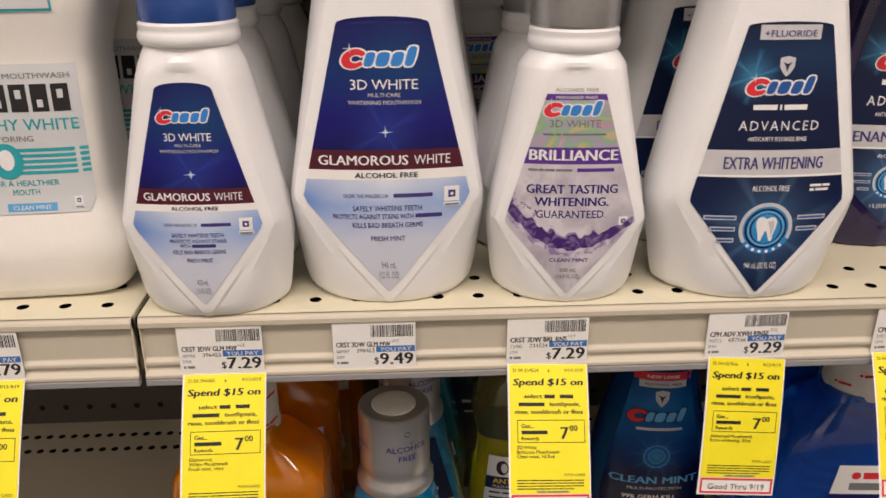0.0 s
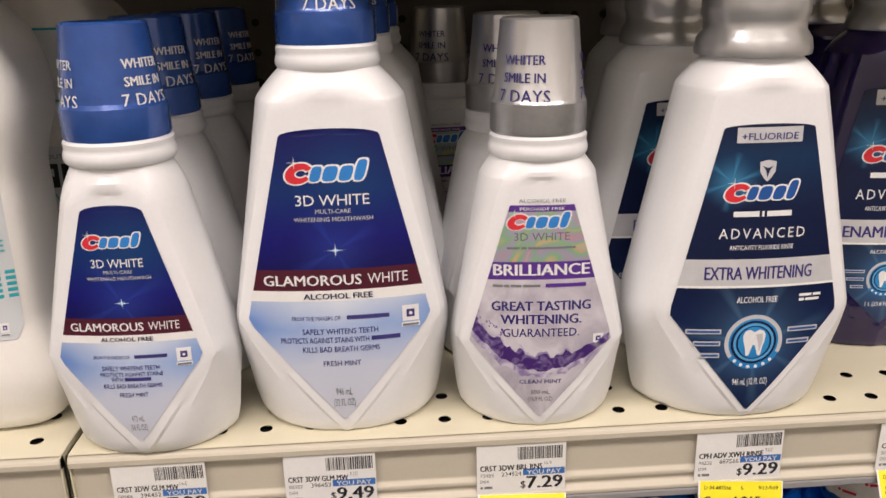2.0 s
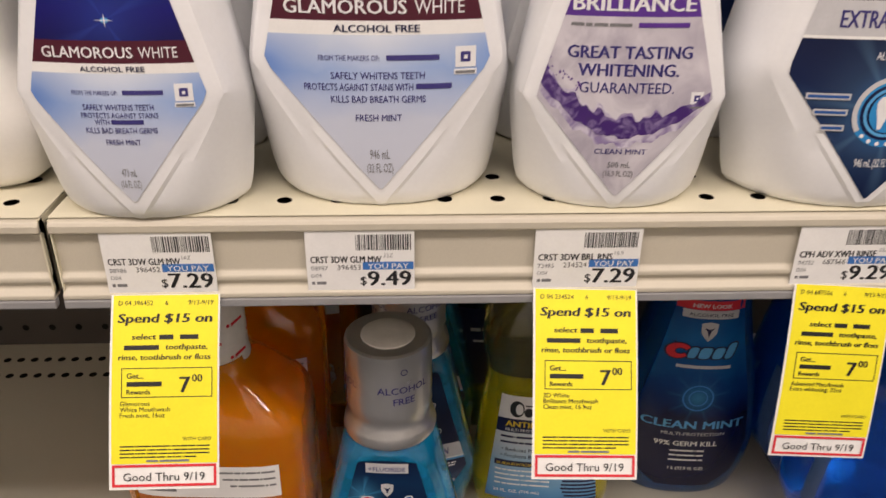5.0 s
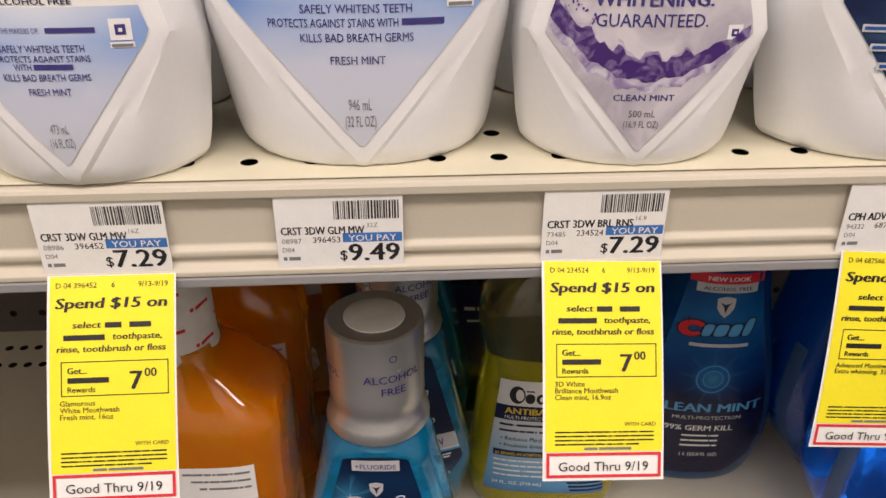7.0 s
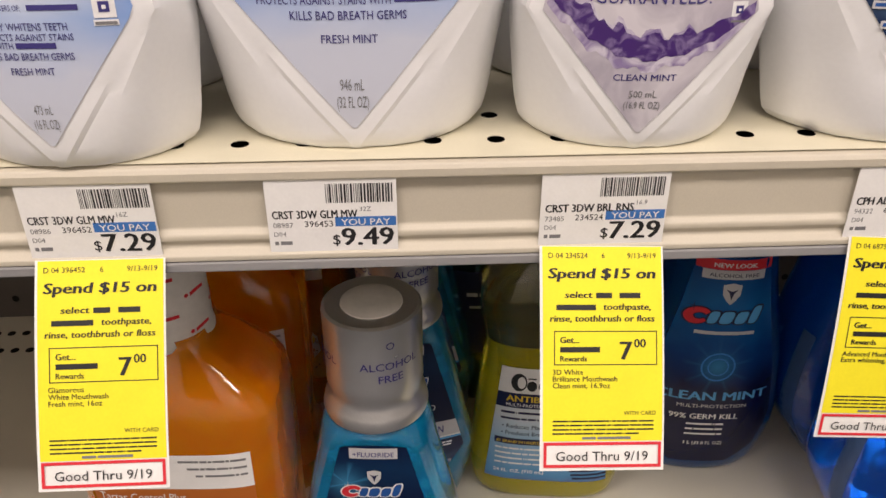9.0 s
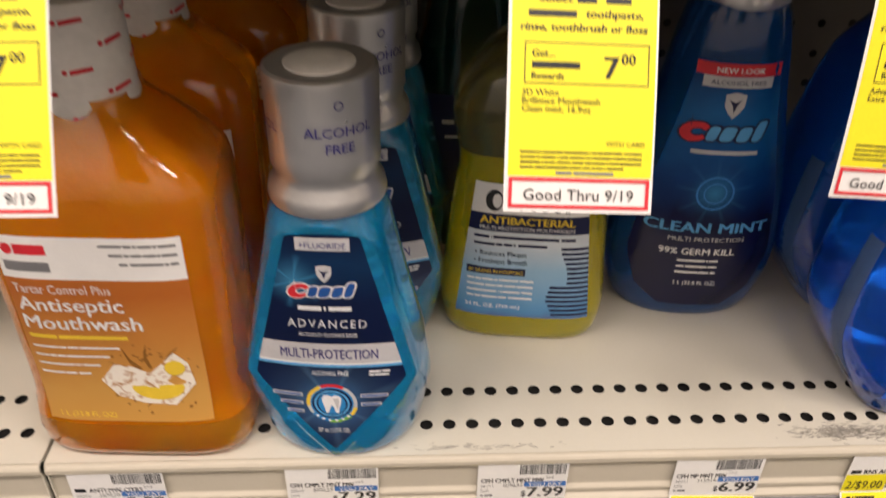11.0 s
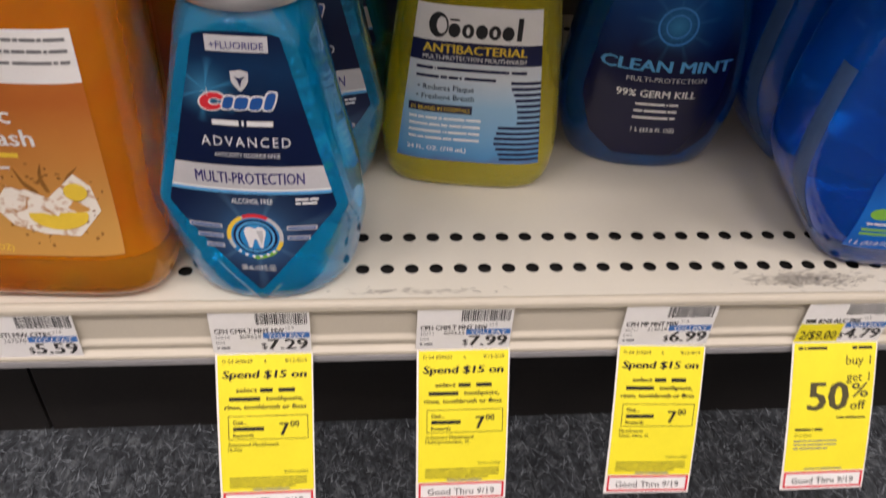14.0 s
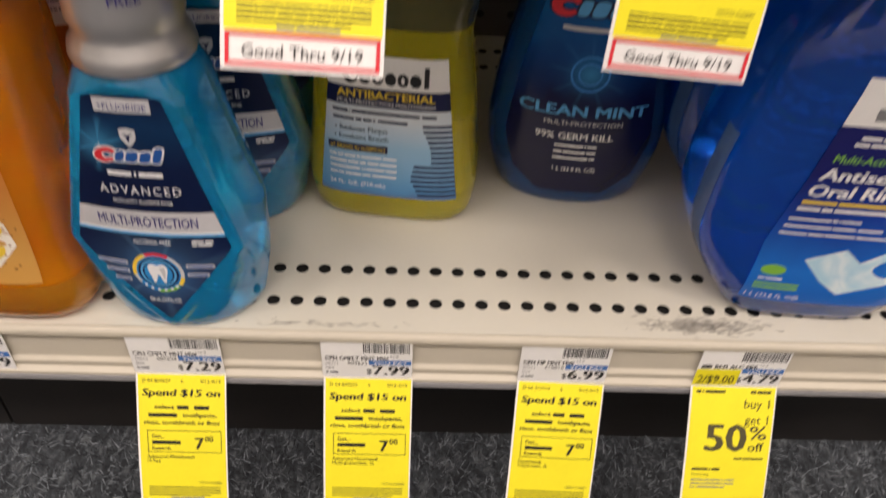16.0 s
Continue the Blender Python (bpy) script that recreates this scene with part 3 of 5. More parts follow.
m, n_, l_, b_ = shader("carpet_yarn")
gi = n_.new("ShaderNodeNewGeometry")
rp = n_.new("ShaderNodeValToRGB")
rp.color_ramp.elements[0].position, rp.color_ramp.elements[0].color = 0.2, (0.016, 0.019, 0.023, 1)
rp.color_ramp.elements[1].position, rp.color_ramp.elements[1].color = 1.0, (0.27, 0.30, 0.325, 1)
rp.color_ramp.elements.new(0.6).color = (0.065, 0.074, 0.084, 1)
l_.new(gi.outputs["Random Per Island"], rp.inputs[0])
l_.new(rp.outputs[0], b_.inputs["Base Color"])
b_.inputs["Roughness"].default_value = 0.95
tagged(mesh_ob("carpet_pile", tufts, tuft_faces, m), "short grey and black carpet pile", "carpet", kind="stuff")


# ---- ceiling lights ----
def ceiling_light(x, y):
    thing = tagged(new("ceiling_light"), "white recessed fluorescent ceiling light", "ceiling light", "ceiling lights")
    thing.matrix_world = pose(x, y, 2.75)
    part("housing", box_bm(-0.64, 0.64, -0.29, 0.29, -0.03, -0.001, 0.004), PAPER, thing)
    part("diffuser", box_bm(-0.60, 0.60, -0.25, 0.25, -0.034, -0.0305), PAPER, thing)


for lx in (-1.5, 0.1, 1.7):
    ceiling_light(lx, -1.27)


# ---- bottles with a pointed front panel ----
class Diamond:
    """Shape of a bottle with a kite-shaped front panel. Heights from the base, half-widths, half-depths."""

    def __init__(self, hw, base_w, wide_h, wide_w, top_h, top_w, d_low, d_top, label):
        self.top_h, self.wide_h = top_h, wide_h
        self.w = smoothed([(0.0, base_w), (0.008, base_w + 0.003), (wide_h, wide_w), (top_h, top_w)], 0.0055)
        self.d = smoothed([(0.0, d_low - 0.002), (0.012, d_low), (wide_h, d_low), (top_h, d_top)], 0.01)
        self.label = label  # rows of (height, half-width) of the printed label, tip first
        self.k = hw
        tip, wide, top = label[0][0], label[-2], label[-1]
        self.p = [(0.0, 0.0012), (max(0.002, tip - 0.007), 0.0015), (wide[0], wide[1] + 0.0042), (min(top[0] + 0.005, top_h - 0.002), top[1] + 0.0032), (top_h, top[1])]

    def front(self, u, v, lift):
        return (u, -lerp(self.d, v) + self.k * u * u - lift, v)

    def body(self, thing, material, neck_r, neck_h, name="body", label=""):
        rows, zs = [], []
        zs = [0.0, 0.0012, 0.004, 0.008] + [0.012 + (self.top_h - 0.012) * k / 44 for k in range(45)]
        for z in zs:
            w, d, p = lerp(self.w, z), lerp(self.d, z), lerp(self.p, z)
            if z < 0.004:
                s = 0.93 + 0.07 * math.sqrt(z / 0.004)
                w, d, p = w * s, d * s, p * s
            rows.append((z, panel_section(w, d, min(p, w * 0.9), self.k)))
        last = rows[-1][1]
        ring = round_section(neck_r, last)
        for t in (0.06, 0.2, 0.4, 0.6, 0.8, 0.92, 1.0):
            e = t ** 1.15
            rows.append((self.top_h + (neck_h - self.top_h) * (0.92 * t + 0.08 * math.sin(t * math.pi / 2)), [(a * (1 - e) + c * e, b * (1 - e) + d_ * e - (0.0016 if t < 0.5 and b < 0 else 0.0) * max(0.0, 1 - (a / (0.75 * last[8][0])) ** 2) * min(1.0, t * 4)) for (a, b), (c, d_) in zip(last, ring)]))
        rows.append((neck_h + 0.003, ring))
        return loft(name, rows, material, thing, 21, label)

    def half(self, v):
        return lerp(self.label, v)

    def band(self, pr, name, material, v0, v1, lift, inset=0.0, nv=6):
        pr.sheet(name, material, v0, v1, lambda v: -self.half(v) + inset, lambda v: self.half(v) - inset, lift, 12, nv)


def cap_wrap(r0, r1, z0, z1):
    def on(u, v, lift):
        r = r0 + (r1 - r0) * (v - z0) / (z1 - z0) + lift
        a = u / r0
        return (r * math.sin(a), -r * math.cos(a), v)
    return on


def tall_cap(thing, z0, z1, r0, r1, material, letters, spin, band=None):
    """A tapered cap in printed shrink film, with its white neck ring below."""
    lathe("neck_ring", [(r0 * 0.90, z0 - 0.0122), (r0 * 1.00, z0 - 0.0115), (r0 * 1.045, z0 - 0.0098), (r0 * 1.055, z0 - 0.0076), (r0 * 1.03, z0 - 0.0054), (r0 * 1.012, z0 - 0.0046), (r0 * 1.02, z0 - 0.0034), (r0 * 1.025, z0 - 0.0014), (r0 * 0.97, z0)], WHITE_PL, thing, 40, 40)
    h = z1 - z0
    cap = lathe("cap", [(r0 * 0.98, z0), (r0, z0 + 0.0015), (r0 * 0.995, z0 + h * 0.28), (r0 + (r1 - r0) * 0.32, z0 + h * 0.32), (r1 * 1.01, z1 - 0.004), (r1, z1 - 0.0012), (r1 * 0.93, z1), (r1 * 0.85, z1 - 0.0008), (r1 * 0.82, z1 - 0.0015)], material, thing, 44, 30)
    if band:
        lathe("cap_band", [(r0 * 1.004, z0 + 0.001), (r0 * 1.006, z0 + 0.002), (r0 * 1.004, z0 + h * 0.27), (r0 * 0.99, z0 + h * 0.275)], band, thing, 44, 30)
    pr = Print(cap_wrap(r0, r1, z0, z1))
    for turn in (-0.0475, 0.0, 0.0475):
        u = turn + spin
        pr.text("WHITER", letters, u, z0 + h * 0.615, h * 0.115, 0.0005, bold=0.016)
        pr.text("SMILE IN", letters, u, z0 + h * 0.465, h * 0.115, 0.0005, bold=0.016)
        pr.text("7 DAYS", letters, u, z0 + h * 0.295, h * 0.155, 0.0005, bold=0.012, gap=1.05)
    pr.done(cap)
    return cap


def glam_label(thing, body, s, tip_code):
    """Dark-blue, maroon and pale-blue label; s: the rows (heights) of its bands."""
    pr = Print(body.front)
    top, mar_t, mar_b, strip_b, wide = s["top"], s["mar_t"], s["mar_b"], s["strip_b"], s["wide"]
    key = "label_print_%d" % round(top * 1000)
    deep = printed(key + "_blue", [(mar_t, (0.005, 0.004, 0.085)), (mar_t + 0.25 * (top - mar_t), (0.006, 0.005, 0.15)), (mar_t + 0.62 * (top - mar_t), (0.003, 0.024, 0.14)), (top, (0.005, 0.006, 0.10))], 0.30, 0.012, 40,
                   [(0.006, mar_t + 0.72 * (top - mar_t), 0.030, (0.004, 0.055, 0.17), 0.7, 0), (0.0, mar_t + 0.147 * (top - mar_t), 0.024, (0.03, 0.07, 0.40), 0.55, 4)])
    pale = printed(key + "_pale", [(0.008, (0.60, 0.62, 0.70)), (0.62 * wide, (0.56, 0.60, 0.72)), (0.95 * wide, (0.30, 0.42, 0.70)), (strip_b, (0.55, 0.62, 0.76))], 0.34, 0.010, 55,
                   [(-body.half(wide) * 1.0, wide * 0.98, 0.026, (0.10, 0.22, 0.58), 0.95, 0), (body.half(wide) * 1.0, wide * 1.05, 0.022, (0.16, 0.30, 0.66), 0.8, 0), (0.0, strip_b, 0.030, (0.78, 0.82, 0.88), 0.6, 0)])
    tip = body.label[0][0]
    body.band(pr, "label", pale, tip, strip_b, 0.0004, 0, 14)
    body.band(pr, "label", PAPER, strip_b, mar_b, 0.0004)
    body.band(pr, "maroon_band", MAROON, mar_b, mar_t, 0.0004)
    pr.sheet("blue_field", deep, mar_t, top, lambda v: -body.half(v), lambda v: body.half(v), 0.0004, 12, 16)
    w = body.half(mar_t)
    hm = mar_t - mar_b
    mid = (mar_t + top) / 2
    span = top - mar_t
    ht = body.half(top)
    pr.poly("blue_field", deep, [(ht * c, top - 0.0004) for c in np.linspace(-1, 1, 11)] + [(ht * c, top + 0.0034 * math.sqrt(1 - c * c)) for c in np.linspace(0.97, -0.97, 13)], 0.0004)
    swoosh_logo(pr, 0, mar_t + span * 0.73, body.half(mid) * 1.35, 0.0006)
    pr.text("3D WHITE", WHITE, 0, mar_t + span * 0.49, span * 0.115, 0.0006, width=body.half(mid) * 1.12, gap=0.95)
    pr.text("MULTI-CARE", SILVER, 0, mar_t + span * 0.430, span * 0.047, 0.0006, bold=0.01)
    pr.text("WHITENING MOUTHWASH", SILVER, 0, mar_t + span * 0.370, span * 0.047, 0.0006, bold=0.01)
    st = mar_t + span * 0.147
    for rx, ry in ((w * 0.13, 0.00022), (0.0003, w * 0.09)):
        pr.poly("star_glint", WHITE, [(-rx, st), (0, st - ry), (rx, st), (0, st + ry)], 0.0006)
    pr.disc("star_glint", SKY, 0, st, 0.0016, 0.0010, 0.0005, 12)
    pr.text("GLAMOROUS", WHITE, -w * 0.31, mar_b + hm * 0.25, hm * 0.70, 0.0006, width=w * 1.22, bold=0.015)
    pr.text("WHITE", WHITE, w * 0.63, mar_b + hm * 0.25, hm * 0.70, 0.0006, width=w * 0.50)
    pr.text("ALCOHOL FREE", NAVY, 0, strip_b + (mar_b - strip_b) * 0.2, (mar_b - strip_b) * 0.75, 0.0006, width=w * 0.86, bold=0.018)
    ls = (strip_b - tip) / 10.5
    pr.text("FROM THE MAKERS OF:", INDIGO, -w * 0.29, strip_b - ls * 1.62, ls * 0.50, 0.0006, width=w * 0.62)
    pr.rect("text_bar", INDIGO, w * 0.09, w * 0.63, strip_b - ls * 1.60, strip_b - ls * 1.26, 0.0006)
    pr.text("SAFELY WHITENS TEETH", INDIGO, 0, strip_b - ls * 2.80, ls * 0.66, 0.0006, width=w * 0.96, bold=0.008)
    if tip_code[0] == "946 mL":
        pr.text("PROTECTS AGAINST STAINS WITH", INDIGO, -w * 0.20, strip_b - ls * 3.55, ls * 0.66, 0.0006, width=w * 1.12, bold=0.008)
        pr.rect("text_bar", INDIGO, w * 0.39, w * 0.76, strip_b - ls * 3.48, strip_b - ls * 3.12, 0.0006)
    else:
        pr.text("PROTECTS AGAINST STAINS", INDIGO, 0, strip_b - ls * 3.42, ls * 0.60, 0.0006, width=w * 1.05, bold=0.008)
        pr.text("WITH", INDIGO, -w * 0.25, strip_b - ls * 3.95, ls * 0.60, 0.0006, width=w * 0.20, bold=0.008)
        pr.rect("text_bar", INDIGO, -w * 0.12, w * 0.32, strip_b - ls * 3.92, strip_b - ls * 3.56, 0.0006)
    pr.text("KILLS BAD BREATH GERMS", INDIGO, 0, strip_b - ls * (4.35 if tip_code[0] == "946 mL" else 4.65), ls * 0.66, 0.0006, width=w * 0.98, bold=0.008)
    pr.text("FRESH MINT", INDIGO, 0, strip_b - ls * 5.6, ls * 0.66, 0.0006, width=w * 0.48, bold=0.008)
    pr.text(tip_code[0], GREY, 0, tip + ls * 2.25, ls * 0.95, 0.0006, width=w * 0.21)
    pr.text(tip_code[1], GREY, 0, tip + ls * 1.25, ls * 0.95, 0.0006, width=w * 0.28)
    code_patch(pr, w * 0.90, strip_b - ls * 1.45, ls * 1.35, 0.0006)
    return pr.done(thing, "label")


SMALL = Diamond(3.0, 0.0395, 0.046, 0.0468, 0.133, 0.0285, 0.029, 0.024, [(0.0093, 0.0006), (0.0535, 0.0342), (0.1252, 0.0143)])
LARGE = Diamond(2.6, 0.0465, 0.052, 0.0568, 0.170, 0.0366, 0.034, 0.028, [(0.0093, 0.0006), (0.0634, 0.0455), (0.1550, 0.0236)])
HALFL = Diamond(3.0, 0.0390, 0.044, 0.0458, 0.131, 0.0294, 0.029, 0.024, [(0.0075, 0.0006), (0.0498, 0.0360), (0.1192, 0.0155)])
WIDE = Diamond(2.4, 0.049, 0.052, 0.0594, 0.1705, 0.0358, 0.035, 0.029, [(0.0060, 0.0006), (0.060, 0.0430), (0.1528, 0.0220)])


def glam_small():
    t = tagged(new("mouthwash_bottle"), "small white mouthwash bottle with blue film cap and blue label", "bottle", "small blue-capped bottles")
    SMALL.body(t, WHITE_PL, 0.0222, 0.146)
    tall_cap(t, 0.1568, 0.2085, 0.0244, 0.0193, BLUE_FOIL, WHITE, 0.0255)
    glam_label(t, SMALL, dict(top=0.1252, mar_t=0.0745, mar_b=0.0660, strip_b=0.0622, wide=0.0535), ("473 mL", "(16 FL OZ)"))
    return t


def glam_large():
    t = tagged(new("mouthwash_bottle"), "large white mouthwash bottle with blue film cap and blue label", "bottle", "large blue-capped bottles")
    LARGE.body(t, WHITE_PL, 0.0225, 0.186)
    tall_cap(t, 0.1955, 0.2475, 0.0242, 0.0193, BLUE_FOIL, WHITE, 0.004)
    glam_label(t, LARGE, dict(top=0.1550, mar_t=0.0903, mar_b=0.0796, strip_b=0.0742, wide=0.0634), ("946 mL", "(32 FL OZ)"))
    return t


RAINBOW = foil_rainbow()
BR_PALE = splashed("silver_lilac_label_print", (0.40, 0.37, 0.44), (0.62, 0.59, 0.64), 38, 0.35, 0.65)
BR_WAVE = splashed("purple_splash_print", (0.055, 0.018, 0.15), (0.33, 0.26, 0.46), 140, 0.45, 0.72)
BR_WATER = splashed("lilac_water_print", (0.26, 0.20, 0.38), (0.60, 0.56, 0.66), 110, 0.36, 0.62)


def brilliance():
    t = tagged(new("mouthwash_bottle"), "white mouthwash bottle with silver film cap and holographic purple label", "bottle", "silver-capped white bottles")
    b = HALFL
    b.body(t, WHITE_PL, 0.0218, 0.141)
    tall_cap(t, 0.1515, 0.2055, 0.0236, 0.0188, SILVER_FOIL, INDIGO, -0.0105, SILVER_DARK)
    pr = Print(b.front)
    b.band(pr, "label", BR_PALE, 0.0075, 0.0820, 0.0004, 0, 16)
    b.band(pr, "purple_band", PURPLE, 0.0820, 0.0910, 0.0004)
    b.band(pr, "foil_field", RAINBOW, 0.0910, 0.1160, 0.0004, 0, 10)
    b.band(pr, "purple_band", PURPLE, 0.1160, 0.1192, 0.0004)
    pr.text("ALCOHOL FREE", GREY, 0, 0.1205, 0.0026, 0.0006, width=0.0225)
    pr.text("PEROXIDE FREE", WHITE, 0, 0.1167, 0.0021, 0.0006, width=0.0215, bold=0.01)
    swoosh_logo(pr, 0, 0.1110, 0.033, 0.0006)
    pr.text("3D WHITE", GREY, 0, 0.1018, 0.0056, 0.0006, width=0.027)
    pr.bars(GREY, -0.017, 0.017, 0.0975, 0.0011, 0.0006, 3, 4)
    pr.text("BRILLIANCE", WHITE, 0, 0.0842, 0.0082, 0.0006, width=0.047, bold=0.02)
    pr.bars(GREY, -0.024, 0.000, 0.0783, 0.0012, 0.0006, 4, 7)
    pr.rect("text_bar", PURPLE, 0.002, 0.022, 0.0780, 0.0799, 0.0006)
    pr.text("GREAT TASTING", INDIGO, 0, 0.0660, 0.0070, 0.0006, width=0.049, bold=0.02)
    pr.text("WHITENING.", INDIGO, 0, 0.0590, 0.0070, 0.0006, width=0.040, bold=0.02)
    pr.text("GUARANTEED.", INDIGO, 0, 0.0522, 0.0062, 0.0006, width=0.038, bold=0.006)
    # the splash: a wave that curls up the left edge, sinks to the middle and rises again, over pale water
    def wave(material, depth, low, wild, lift, name, n=44):
        pts = []
        for k in range(n + 1):
            c = -1 + 2 * k / n
            mid = low + (0.0215 if c < 0 else 0.0135) * abs(c) ** 1.9
            thick = depth * (0.55 + 0.45 * math.cos(c * 1.4 + 0.5)) * (1 + 0.22 * math.sin(k * 0.9) + 0.12 * math.sin(k * 2.1 + 1))
            hi, lo = mid + thick + wild * math.sin(k * 1.7) * (1.3 - c) * 0.5, mid - thick * 0.55
            pts += [(max(-b.half(lo), min(b.half(lo), c * 0.0345)), lo), (max(-b.half(hi), min(b.half(hi), c * 0.0345)), hi)]
        pr.put(name, material, pts, [(2 * k, 2 * k + 2, 2 * k + 3, 2 * k + 1) for k in range(n)], lift)

    wave(BR_WATER, 0.0088, 0.0345, 0.0006, 0.0005, "splash_water")
    wave(BR_WAVE, 0.0056, 0.0365, 0.0011, 0.00062, "splash")
    drops = random.Random(12)
    for _ in range(22):
        c = -drops.uniform(0.55, 1)
        v = 0.046 + (0.016 if c < 0 else 0.009) * abs(c) ** 1.7 + drops.uniform(0, 0.006) * abs(c)
        r = drops.uniform(0.0002, 0.0005)
        pr.disc("splash_drop", PURPLE, max(-b.half(v) + r, min(b.half(v) - r, c * 0.033)), v, r, r * 1.2, 0.0007, 7)
    pr.text("CLEAN MINT", INDIGO, 0, 0.0265, 0.0032, 0.0006, width=0.0215, bold=0.012)
    pr.text("500 mL", GREY, 0, 0.0205, 0.0036, 0.0006, width=0.0095, bold=0.008)
    pr.text("(16.9 FL OZ)", GREY, 0, 0.0165, 0.0036, 0.0006, width=0.0125, bold=0.008)
    code_patch(pr, 0.0290, 0.0500, 0.0052, 0.0006)
    pr.done(t, "label")
    return t


PH_HALO = printed("badge_glow_print", [(0.0, (0.01, 0.12, 0.42)), (0.05, (0.03, 0.28, 0.62))], 0.32, 0.01, 90)


def health_label(thing, b, s, ribbon, liquid_label=False):
    """Navy kite label with a silver ribbon; s scales the heights."""
    pr = Print(b.front)
    tip, wide, top = b.label[0][0], b.label[-2][0], b.label[-1][0]
    rb0, rb1 = s["rb0"], s["rb1"]
    base = [(0.0, (0.002, 0.007, 0.045)), (rb0 * 0.5, (0.003, 0.014, 0.075)), (rb0, (0.002, 0.007, 0.042)), (rb1 + (top - rb1) * 0.4, (0.002, 0.008, 0.045)), (rb1 + (top - rb1) * 0.78, (0.003, 0.026, 0.085)), (top, (0.002, 0.009, 0.045))]
    badge_v, glint_v = rb0 - (rb0 - tip) * 0.44, rb1 + (top - rb1) * 0.60
    field = printed("navy_burst_print_%d" % round(top * 10000), base, 0.32, 0.010, 45,
                    [(0.0, badge_v, 0.022, (0.02, 0.20, 0.55), 0.6, 0), (0.0, badge_v, 0.042, (0.30, 0.60, 0.88), 0.22, 7), (-b.half(rb0) * 0.42, glint_v, 0.015, (0.08, 0.42, 0.75), 0.7, 6)])
    b.band(pr, "label", field, tip, rb0 - 0.0012, 0.0004, 0, 14)
    b.band(pr, "label", PAPER, rb0 - 0.0012, rb0, 0.0004, 0, 2)
    b.band(pr, "ribbon", SILVER, rb0, rb1, 0.0004, 0, 3)
    b.band(pr, "label", field, rb1, top, 0.0004, 0, 12)
    span, w = top - rb1, b.half(rb0)
    tw, ht = b.half(top) * 0.72, b.half(top)
    pr.poly("label_top", field, [(ht * c, top - 0.0004) for c in np.linspace(-1, 1, 11)] + [(ht * c, top + 0.0022 * math.sqrt(1 - c * c)) for c in np.linspace(0.97, -0.97, 13)], 0.0004)
    pr.rect("fluoride_tab", SILVER, -tw, tw, top - span * 0.105, top + span * 0.01, 0.0006, 8, 2)
    pr.text("+FLUORIDE", INDIGO, 0, top - span * 0.082, span * 0.072, 0.0008, width=tw * 1.72, bold=0.012)
    shield(pr, 0, top - span * 0.31, span * 0.125, 0.0006)
    swoosh_logo(pr, 0, rb1 + span * 0.52, w * 0.98, 0.0006, DEEP_BLUE, WHITE)
    pr.bars(WHITE, -w * 0.38, w * 0.38, rb1 + span * 0.335, span * 0.042, 0.0006, 3, 11)
    pr.text("ADVANCED", WHITE, 0, rb1 + span * 0.165, span * 0.115, 0.0006, width=w * 1.08, gap=1.3)
    pr.text("ANTICAVITY FLUORIDE RINSE", WHITE, 0, rb1 + span * 0.075, span * 0.052, 0.0006, width=w * 0.8, bold=0.008)
    pr.text(ribbon, INDIGO, 0, rb0 + (rb1 - rb0) * 0.24, (rb1 - rb0) * 0.70, 0.0006, width=w * (1.36 if len(ribbon) > 12 else 1.3), bold=0.015)
    low = rb0 - tip
    pr.text("ALCOHOL FREE", WHITE, 0, rb0 - low * 0.13, low * 0.065, 0.0006, width=w * 0.52, bold=0.012)
    pr.bars(WHITE, w * 0.55, w * 0.86, rb0 - low * 0.10, low * 0.02, 0.0006, 2, 5)
    pr.bars(WHITE, w * 0.55, w * 0.84, rb0 - low * 0.135, low * 0.02, 0.0006, 2, 8)
    tooth_badge(pr, 0, rb0 - low * 0.44, low * 0.19, 0.0006, PH_HALO)
    if liquid_label:
        r, bv = low * 0.19, rb0 - low * 0.44
        for ink_, a0, a1 in ((RED, 60, 115), (GOLD, 118, 190), (LEAF, 262, 318), (GOLD, 322, 348)):
            pr.ring("badge", ink_, 0, bv, r * 0.99, r * 0.17, 0.00078, a0, a1)
        b.band(pr, "blue_rule", SKY, rb0 - 0.0024, rb0 - 0.0008, 0.0007, 0, 2)
    pr.text(s["vol"], WHITE, 0, tip + low * 0.215, low * 0.075, 0.0006, width=w * 0.46, bold=0.006)
    return pr.done(thing, "label")


